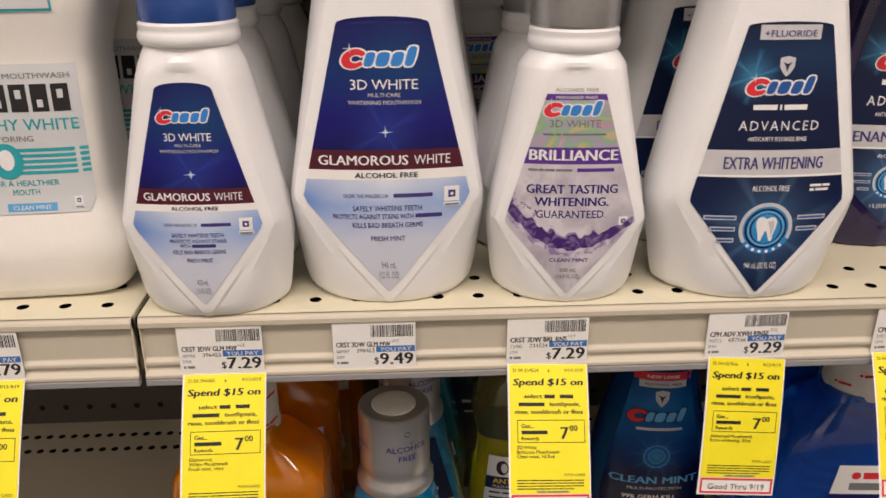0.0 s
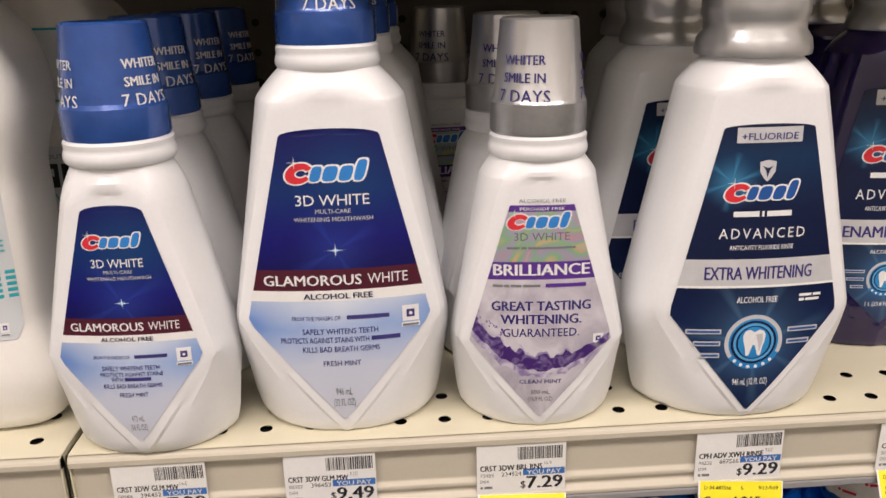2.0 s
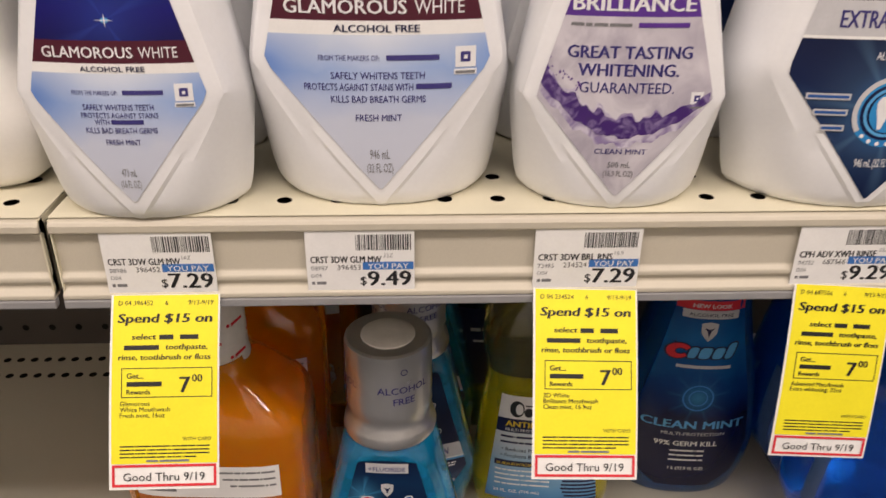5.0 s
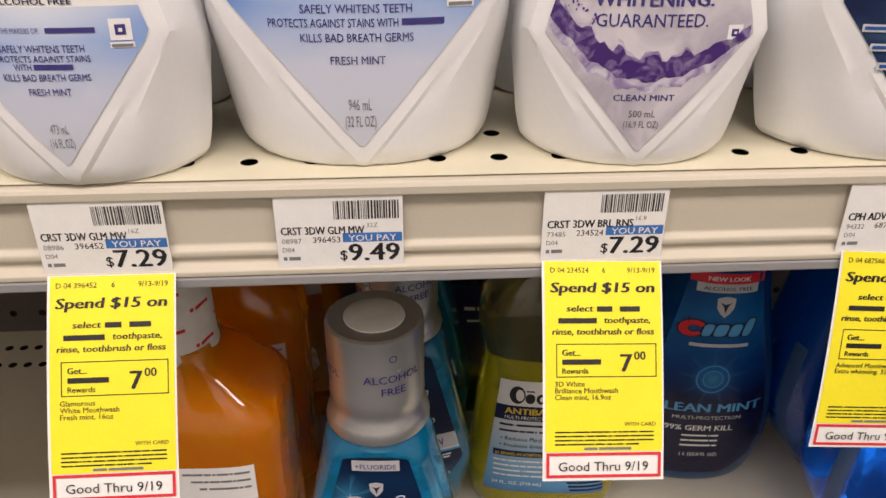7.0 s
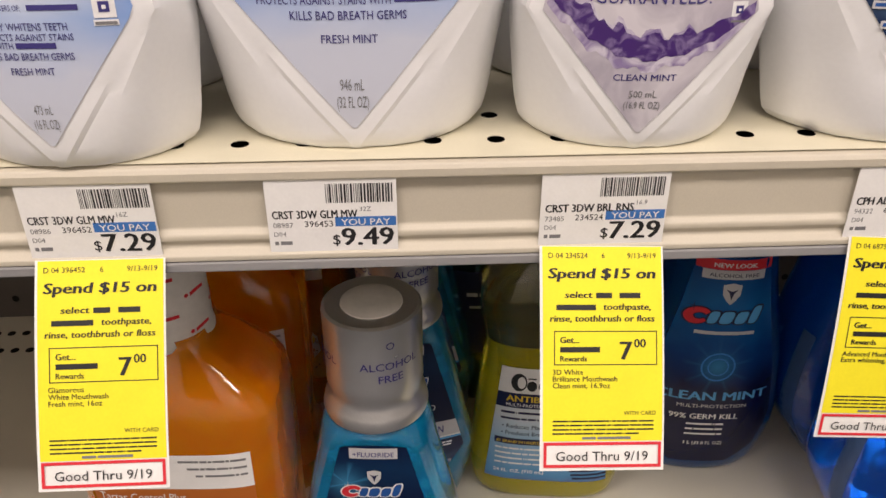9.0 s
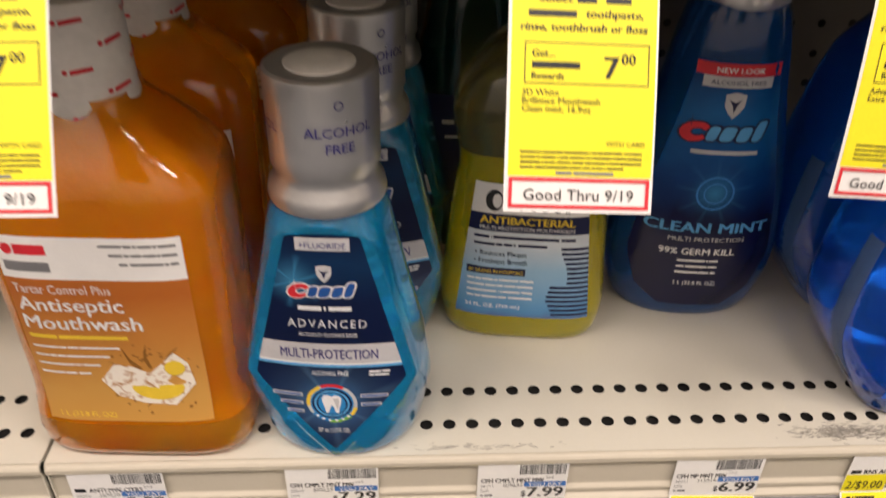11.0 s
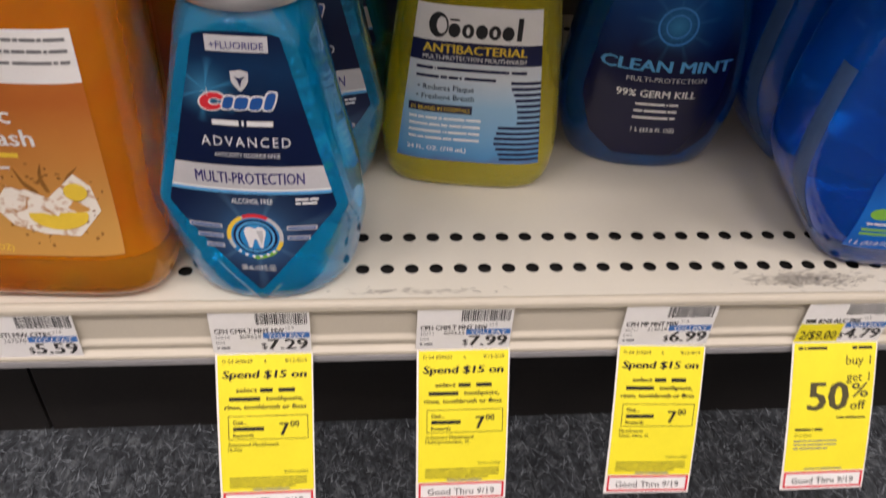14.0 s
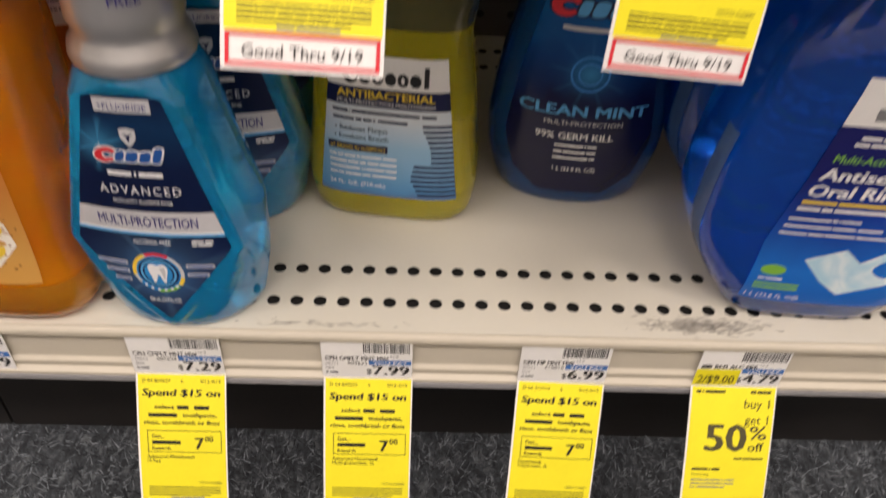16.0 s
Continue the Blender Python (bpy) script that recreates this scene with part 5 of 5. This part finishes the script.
WAIST = Oval([(0, 0.053), (0.006, 0.060), (0.03, 0.0660), (0.042, 0.0650), (0.047, 0.0560), (0.055, 0.0545), (0.10, 0.0545), (0.133, 0.0550), (0.140, 0.0530), (0.147, 0.0560), (0.156, 0.0630), (0.19, 0.0630), (0.215, 0.052), (0.232, 0.028), (0.24, 0.022)],
             [(0, 0.036), (0.006, 0.041), (0.03, 0.0445), (0.042, 0.0440), (0.047, 0.039), (0.055, 0.038), (0.133, 0.0365), (0.140, 0.0345), (0.147, 0.0365), (0.156, 0.041), (0.19, 0.040), (0.215, 0.036), (0.232, 0.025), (0.24, 0.022)], 0.24, 6.0)


def restoring_bottle():
    t = tagged(new("mouthwash_bottle"), "ivory waisted mouthwash bottle with a pale teal label", "bottle", "ivory waisted bottles")
    WAIST.body(t, OFFWHITE_PL, 90)
    lathe("cap", [(0.0225, 0.236), (0.0235, 0.238), (0.0228, 0.268), (0.0218, 0.271), (0.012, 0.272)], WHITE_CAP, t, 36, 35)
    pr = Print(lambda u, v, lift: WAIST.front(u, 0.053 + (v - 0.05) * 1.157, lift))
    e = 0.0480
    pr.sheet("label", HEALTHY, 0.050, 0.120, lambda v: -e, lambda v: e - max(0, 0.056 - v) * 0.6, 0.0006, 16, 12)
    pr.text("FLUORIDE MOUTHWASH", GREY, 0.0445, 0.1135, 0.0036, 0.0008, width=0.058, align="R", bold=0.01)
    for k in range(7):
        u = -0.0285 + 0.0105 * k
        pr.rect("logo", BLACK, u, u + 0.0085, 0.0985, 0.1110, 0.0008, 2)
        pr.rect("logo", HEALTHY, u + 0.0028, u + 0.0058, 0.1005 if k % 2 else 0.1045, 0.1040 if k % 2 else 0.1085, 0.0010, 2)
    pr.text("HEALTHY WHITE", TEAL, 0.0455, 0.0900, 0.0076, 0.0008, width=0.068, align="R", bold=0.012)
    pr.text("RESTORING", GREY, 0.0215, 0.0848, 0.0036, 0.0008, width=0.027, align="R", bold=0.01)
    for k in range(5):
        pr.rect("stripe", TEAL, -e, e, 0.0690 + 0.0027 * k, 0.0706 + 0.0027 * k, 0.0008, 12)
    pr.disc("tooth_mark", TEAL, 0.006, 0.0755, 0.0085, 0.0085, 0.0010)
    pr.disc("tooth_mark", WHITE, 0.006, 0.0762, 0.0040, 0.0050, 0.0012)
    pr.text("FOR A HEALTHIER", TEAL, 0.031, 0.0635, 0.0040, 0.0008, width=0.036, align="R", bold=0.012)
    pr.text("MOUTH", TEAL, 0.020, 0.0590, 0.0040, 0.0008, width=0.014, align="R", bold=0.012)
    pr.rect("blue_band", SKY, 0.002, 0.028, 0.0512, 0.0550, 0.0008)
    pr.text("CLEAN MINT", WHITE, 0.015, 0.0520, 0.0029, 0.0010, width=0.020, bold=0.012)
    code_patch(pr, 0.0395, 0.0555, 0.0042, 0.0008)
    pr.sheet("neck_sticker", TEAL, 0.1430, 0.1790, lambda v: -0.043, lambda v: 0.043, 0.0006, 12, 4)
    pr.sheet("neck_sticker", HEALTHY, 0.1442, 0.1778, lambda v: -0.042, lambda v: 0.042, 0.0008, 12, 4)
    pr.text("STRENGTHENS TEETH", GREY, 0.016, 0.1590, 0.0032, 0.0010, width=0.040, align="R", bold=0.01)
    pr.text("RESTORES 2X", GREY, 0.006, 0.1545, 0.0032, 0.0010, width=0.026, align="R", bold=0.01)
    pr.text("YOUR ENAMEL", GREY, 0.018, 0.1500, 0.0032, 0.0010, width=0.028, align="R", bold=0.01)
    pr.done(t, "label")
    return t


# ---- the bottles where they stand ----
U, D0 = SHELF_Z + 0.0004, DECK_Z + 0.0004
FIRST = glam_small()
FIRST.matrix_world = pose(-0.0660, 0.0245, U, 0, 0, -2)
for x, y, turn in ((-0.068, 0.099, -12), (-0.063, 0.168, -10), (-0.057, 0.240, -6)):
    copy_thing(FIRST, pose(x, y, U, 0, 0, turn))
BIG = glam_large()
BIG.matrix_world = pose(0.0330, 0.0410, U, 0, 0, 0)
for x, y, turn in ((0.040, 0.118, 6), (0.046, 0.196, -3)):
    copy_thing(BIG, pose(x, y, U, 0, 0, turn))
BRIL = brilliance()
BRIL.matrix_world = pose(0.1348, 0.0310, U, 0, 0, -4)
for x, y, turn in ((0.130, 0.108, 8), (0.101, 0.262, 6)):
    copy_thing(BRIL, pose(x, y, U, 0, 0, turn))
EXTRA = extra_whitening()
EXTRA.matrix_world = pose(0.2420, 0.0350, U, 0, 0, -1)
for x, y, turn in ((0.229, 0.124, 4), (0.240, 0.212, 2)):
    copy_thing(EXTRA, pose(x, y, U, 0, 0, turn))
ENAM = enamel_care()
ENAM.matrix_world = pose(0.3590, 0.1080, U, 0, 0, -6)
copy_thing(ENAM, pose(0.352, 0.198, U, 0, 0, 2))
HEAL = restoring_bottle()
HEAL.matrix_world = pose(-0.1800, 0.0640, U, 0, 0, 4)
copy_thing(HEAL, pose(-0.158, 0.165, U, 0, 0, -3))

ORNG = citrus_bottle()
ORNG.matrix_world = pose(-0.0680, 0.0740, D0, 0, 0, -3)
for x, y, turn in ((-0.068, 0.172, 4), (-0.050, 0.268, -2)):
    copy_thing(ORNG, pose(x, y, D0, 0, 0, turn))
TEALT = multi_protection()
TEALT.matrix_world = pose(0.0325, 0.0630, D0, 0, 0, -4)
for x, y, turn in ((0.044, 0.145, 6), (0.052, 0.225, -3)):
    copy_thing(TEALT, pose(x, y, D0, 0, 0, turn))
YELL = hospital_bottle()
YELL.matrix_world = pose(0.1418, 0.1560, D0, 0, 0, -7)
MINT = clean_mint()
MINT.matrix_world = pose(0.2530, 0.1780, D0, 0, 0, -5)
RIN = oral_rinse()
RIN.matrix_world = pose(0.3720, 0.0870, D0, 0, 0, -4)
copy_thing(RIN, pose(0.3760, 0.1800, D0, 0, 0, 3))


def pine_bottle():
    t = tagged(new("mouthwash_bottle"), "dark green mouthwash bottle in the shade at the back", "bottle", "dark green bottles")
    LITRE.body(t, PINE)
    lathe("cap", [(0.0235, 0.2), (0.0245, 0.202), (0.0235, 0.24), (0.0225, 0.2425), (0.012, 0.243)], DARK, t, 36, 35, "black cap")
    pr = Print(LITRE.front)
    pr.sheet("label", NAVY, 0.05, 0.12, lambda v: -0.03, lambda v: 0.03, 0.0005, 12, 6)
    pr.bars(SILVER, -0.022, 0.02, 0.10, 0.003, 0.0007, 3, 1)
    pr.bars(SILVER, -0.02, 0.016, 0.09, 0.002, 0.0007, 3, 2)
    pr.done(t, "label")
    return t


PIN = pine_bottle()
PIN.matrix_world = pose(0.112, 0.262, D0, 0, 0, 5)
copy_thing(PIN, pose(0.4950, 0.100, D0, 0, 0, -4))


# ---- price labels and sale tags ----
def price_label(x, front, top, w, h, name, size, codes, price, covered, seed, label):
    t = tagged(new("price_label"), label, "price label", "shelf price labels")
    t.matrix_world = pose(x, front, top)
    on = lambda u, v, lift: (u, -lift, v)
    bm = box_bm(0, w, -0.0004, 0.0001, -h, 0)
    paper = part("paper", bm, PAPER, t)
    pr = Print(on)
    r2 = random.Random(seed)
    u = w * 0.46
    while u < w * 0.965:
        wd = r2.choice((0.00025, 0.00025, 0.0005, 0.0007))
        pr.rect("barcode", BLACK, u, u + wd, -h * 0.33, -h * 0.075, 0.0005, 1)
        u += wd + r2.choice((0.0003, 0.0003, 0.0005))
    lead = w * 0.04
    if name.startswith("=== "):     # the store's own mark, as a plain bar
        pr.rect("text_bar", BLACK, lead, lead + w * 0.115, -h * 0.525, -h * 0.435, 0.0005, 1)
        name, lead = name[4:], lead + w * 0.15
    pr.text(name, BLACK, lead, -h * 0.535, h * 0.155, 0.0005, width=w * 0.0435 * len(name), align="L", bold=0.022)
    pr.text(size, GREY, lead + w * (0.02 + 0.0435 * len(name)), -h * 0.45, h * 0.09, 0.0005, align="L")
    pr.text(codes[0], GREY, w * 0.04, -h * 0.66, h * 0.10, 0.0005, align="L")
    pr.text(codes[1], BLACK, w * 0.50, -h * 0.655, h * 0.12, 0.0005, align="R")
    pr.text("D04", GREY, w * 0.04, -h * 0.78, h * 0.09, 0.0005, align="L")
    pr.bars(GREY, w * 0.04, w * 0.19, -h * 0.90, h * 0.05, 0.0005, 2, 4)
    pr.rect("pay_band", PAYBLUE, w * 0.52, w * 0.99, -h * 0.655, -h * 0.525, 0.0005)
    pr.text("YOU PAY", WHITE, w * 0.755, -h * 0.637, h * 0.125, 0.0007, width=w * 0.38, bold=0.012)
    pr.text(price, BLACK, w * 0.965, -h * 0.925, h * 0.355, 0.0005, width=w * 0.40, align="R", bold=0.018)
    pr.text("$", BLACK, w * 0.55, -h * 0.91, h * 0.20, 0.0005, align="R", bold=0.012)
    if covered:
        pr.rect("yellow_corner", YELLOW, 0.0, w * 0.5, -h, -h * 0.55, 0.0006)
        pr.text("2/$9.00", BLACK, w * 0.25, -h * 0.93, h * 0.30, 0.0008, width=w * 0.42, bold=0.008)
    pr.done(paper)
    return t


def sale_tag(x, front, top, w, h, swing, roll, lines, label, kind="spend", yaw=0.0):
    """A paper tag that hangs from the price channel with its foot standing forward."""
    t = tagged(new("sale_tag"), label, "price tag", "yellow sale tags")
    t.matrix_world = Matrix.Translation((x + w / 2, front - 0.0006, top)) @ pose(0, 0, 0, -swing, roll, yaw)
    on = lambda u, v, lift: (u - w / 2, -lift + 0.012 * (v / h) * (1 + v / h) * 0.5, v)
    pr = Print(on)
    pr.sheet("paper", PAPER, -h, 0, lambda v: 0, lambda v: w, 0, 4, 14)
    pr.sheet("yellow_field", YELLOW, -h * 0.868, -h * 0.003, lambda v: w * 0.022, lambda v: w * 0.985, 0.0002, 4, 14)
    z = lambda f: -h * f
    if kind == "spend":
        pr.text("D 04 " + lines[0], BLACK, w * 0.07, z(0.055), h * 0.034, 0.0004, align="L")
        pr.text("6", BLACK, w * 0.50, z(0.055), h * 0.034, 0.0004, align="L")
        pr.text("9/13-9/19", BLACK, w * 0.94, z(0.055), h * 0.034, 0.0004, align="R")
        pr.text("Spend $15 on", BLACK, w * 0.5, z(0.145), h * 0.066, 0.0004, width=w * 0.86, bold=0.024, slant=0.12)
        pr.text("select", BLACK, w * 0.20, z(0.232), h * 0.041, 0.0004, width=w * 0.22, align="L", bold=0.018, slant=0.1)
        pr.bars(BLACK, w * 0.45, w * 0.60, z(0.233), h * 0.024, 0.0004, 1, 3)
        pr.bars(BLACK, w * 0.64, w * 0.83, z(0.233), h * 0.024, 0.0004, 1, 3)
        pr.bars(BLACK, w * 0.13, w * 0.47, z(0.286), h * 0.024, 0.0004, 1, 3)
        pr.text("toothpaste,", BLACK, w * 0.51, z(0.285), h * 0.041, 0.0004, width=w * 0.38, align="L", bold=0.018, slant=0.1)
        pr.text("rinse, toothbrush or floss", BLACK, w * 0.5, z(0.337), h * 0.041, 0.0004, width=w * 0.84, bold=0.018, slant=0.1)
        pr.outline("box_line", BLACK, w * 0.11, w * 0.94, z(0.530), z(0.378), 0.00035, 0.0004)
        pr.text("Get...", BLACK, w * 0.16, z(0.432), h * 0.040, 0.0004, align="L", bold=0.02)
        pr.bars(BLACK, w * 0.16, w * 0.50, z(0.473), h * 0.024, 0.0004, 1, 3)
        pr.text("Rewards", BLACK, w * 0.16, z(0.513), h * 0.035, 0.0004, align="L", bold=0.015)
        pr.text("7", BLACK, w * 0.735, z(0.505), h * 0.115, 0.0004, align="R", bold=0.02)
        pr.text("00", BLACK, w * 0.755, z(0.452), h * 0.055, 0.0004, align="L", bold=0.015)
        for k, words in enumerate(lines[1]):
            pr.text(words, BLACK, w * 0.10, z(0.572 + 0.030 * k), h * 0.034, 0.0004, align="L", bold=0.008)
        pr.text("WITH CARD", BLACK, w * 0.93, z(0.752), h * 0.026, 0.0004, align="R")
        for k in range(4):
            pr.bars(BLACK, w * 0.10, w * (0.92 - 0.12 * (k == 3)), z(0.782 + 0.0185 * k), h * 0.0068, 0.0004, 12, k + 2)
        pr.bars(GREY, w * 0.34, w * 0.74, z(0.860), h * 0.012, 0.0004, 2, 4)
    else:
        pr.bars(BLACK, w * 0.07, w * 0.42, z(0.045), h * 0.018, 0.0004, 3, 4)
        pr.bars(BLACK, w * 0.70, w * 0.95, z(0.045), h * 0.018, 0.0004, 2, 4)
        pr.text("buy 1", BLACK, w * 0.93, z(0.145), h * 0.085, 0.0004, align="R")
        pr.text("get 1", BLACK, w * 0.93, z(0.255), h * 0.085, 0.0004, align="R")
        pr.text("50", FADED, w * 0.69, z(0.445), h * 0.27, 0.0004, width=w * 0.46, align="R", bold=0.02)
        pr.text("%", FADED, w * 0.93, z(0.362), h * 0.135, 0.0004, width=w * 0.20, align="R", bold=0.012)
        pr.text("off", BLACK, w * 0.91, z(0.445), h * 0.085, 0.0004, width=w * 0.18, align="R", bold=0.012)
        pr.bars(BLACK, w * 0.58, w * 0.93, z(0.505), h * 0.012, 0.0004, 2, 3)
        pr.bars(BLACK, w * 0.10, w * 0.44, z(0.585), h * 0.016, 0.0004, 3, 5)
        pr.text("Oral Care", BLACK, w * 0.10, z(0.625), h * 0.028, 0.0004, align="L")
        for k in range(3):
            pr.bars(GREY, w * 0.10, w * (0.62 - 0.1 * (k == 2)), z(0.66 + 0.026 * k), h * 0.010, 0.0004, 5, k)
        pr.bars(GREY, w * 0.26, w * 0.72, z(0.855), h * 0.010, 0.0004, 4, 4)
    pr.outline("red_frame", RED, w * 0.03, w * 0.975, z(0.985), z(0.872), 0.0011, 0.0005)
    pr.text("Good Thru 9/19", BLACK, w * 0.5, z(0.955), h * 0.060, 0.0005, width=w * 0.74)
    pr.done(t, "paper")
    return t


UW, UH, LW, LH, TH = 0.047, 0.0295, 0.0495, 0.0305, 0.0840
UPPER = (
    (-0.2200, "LSTR HLTH WHT", "32Z", ("08122", "396101"), "9.79", 1),
    (-0.0865, "CRST 3DW GLM MW", "16Z", ("08986", "396452"), "7.29", 2),
    (0.0000, "CRST 3DW GLM MW", "32Z", ("08987", "396453"), "9.49", 3),
    (0.0995, "CRST 3DW BRL RNS", "16.9", ("73485", "234524"), "7.29", 4),
    (0.2165, "CPH ADV XWH RINSE", "32Z", ("94322", "687566"), "9.29", 5),
    (0.3170, "CPH CMPLT RNS", "33.8", ("30510", "809635"), "7.99", 6),
)
for x, name, size, codes, price, seed in UPPER:
    price_label(x, 0.0, 0.465, UW, UH, name, size, codes, price, False, seed, "white paper price label in the upper price channel")
LOWER = (
    (-0.1115, "=== ANTI MW CITRS", "33.8", ("33710", "267570"), "5.59", 7),
    (0.0022, "CPH CMPLT MNT MW", "16.9", ("30510", "809629"), "7.29", 8),
    (0.1057, "CPH CMPLT MNT MW", "33.8", ("30711", "809633"), "7.99", 9),
    (0.2143, "CPH MP MNT MW", "33.8", ("30711", "315019"), "6.99", 10),
    (0.3135, "=== RNS ALC FRE", "33.8", ("33710", "572214"), "4.79", 11),
)
for x, name, size, codes, price, seed in LOWER:
    price_label(x, DECK_Y, 0.157, LW, LH, name, size, codes, price, price == "4.79", seed, "white paper price label in the base deck's price channel")

GLAM_LINES = ("Glamorous", "White Mouthwash", "Fresh mint, 16oz")
for x, swing, roll, lines in (
    (-0.2200, 31, 0, ("396101", ("Mouthwash", "Clean mint"))),
    (-0.0855, 31, 0, ("396452", GLAM_LINES)),
    (0.0998, 31, 2, ("234524", ("3D White", "Brilliance Mouthwash", "Clean mint, 16.9oz"))),
    (0.2185, 15.5, 4, ("687566", ("Advanced Mouthwash", "Extra whitening, 32oz"))),
    (0.3170, 31, 4, ("809635", ("Advanced Mouthwash", "Mint, 1L"))),
):
    sale_tag(x, -0.0008, 0.4350, UW, TH, swing, roll, lines, "yellow paper sale tag hanging from the upper price channel")
for x, swing, roll, lines, kind in (
    (0.0028, 30, 0, ("809629", ("Advanced Mouthwash", "16.9oz")), "spend"),
    (0.1062, 28, 0, ("809633", ("Advanced Mouthwash", "Multi-protection, 1L")), "spend"),
    (0.2143, 28, 2.5, ("315019", ("Mouthwash", "Clean mint, 1L")), "spend"),
    (0.3130, 30, 0, ("572214", ()), "half"),
):
    words = "yellow buy-one-get-one-half-off tag under the base deck's edge" if kind == "half" else "yellow paper sale tag hanging from the base deck's price channel"
    sale_tag(x, DECK_Y - 0.0008, 0.1265, LW, 0.0870, swing, roll, lines, words, kind)


# ---- scuffs on the base deck ----
def scuffs(x0, x1, y0, y1, count, seed, label):
    """Rubbed-on grime: many thin overlapping streaks along the edge, densest in the middle."""
    rr, verts, faces = random.Random(seed), [], []
    for _ in range(count):
        cx, cy = rr.gauss((x0 + x1) / 2, (x1 - x0) / 4.5), rr.gauss((y0 + y1) / 2, (y1 - y0) / 4)
        length, breadth, tilt, n, b = rr.uniform(0.0006, 0.0042), rr.uniform(0.00012, 0.00055), rr.gauss(0.1, 0.25), 9, len(verts)
        for k in range(n):
            u, v = length * rr.uniform(0.6, 1.0) * math.cos(6.283 * k / n), breadth * rr.uniform(0.4, 1.0) * math.sin(6.283 * k / n)
            verts.append((cx + u * math.cos(tilt) - v * math.sin(tilt), cy + u * math.sin(tilt) + v * math.cos(tilt), DECK_Z + 0.00032 + 0.00001 * (b % 7)))
        faces.append(tuple(range(b, b + n)))
    tagged(mesh_ob("scuff_mark", verts, faces, SCUFF), label, "dirt", kind="stuff")


SCUFF = mat("grey_grime", (0.38, 0.355, 0.305), 0.8, var=0.2, scale=400)
scuffs(0.283, 0.345, 0.0400, 0.0500, 520, 5, "grey grime scuffed onto the base deck edge")
scuffs(0.05, 0.15, 0.0378, 0.0425, 60, 6, "small grey scuffs along the base deck edge")
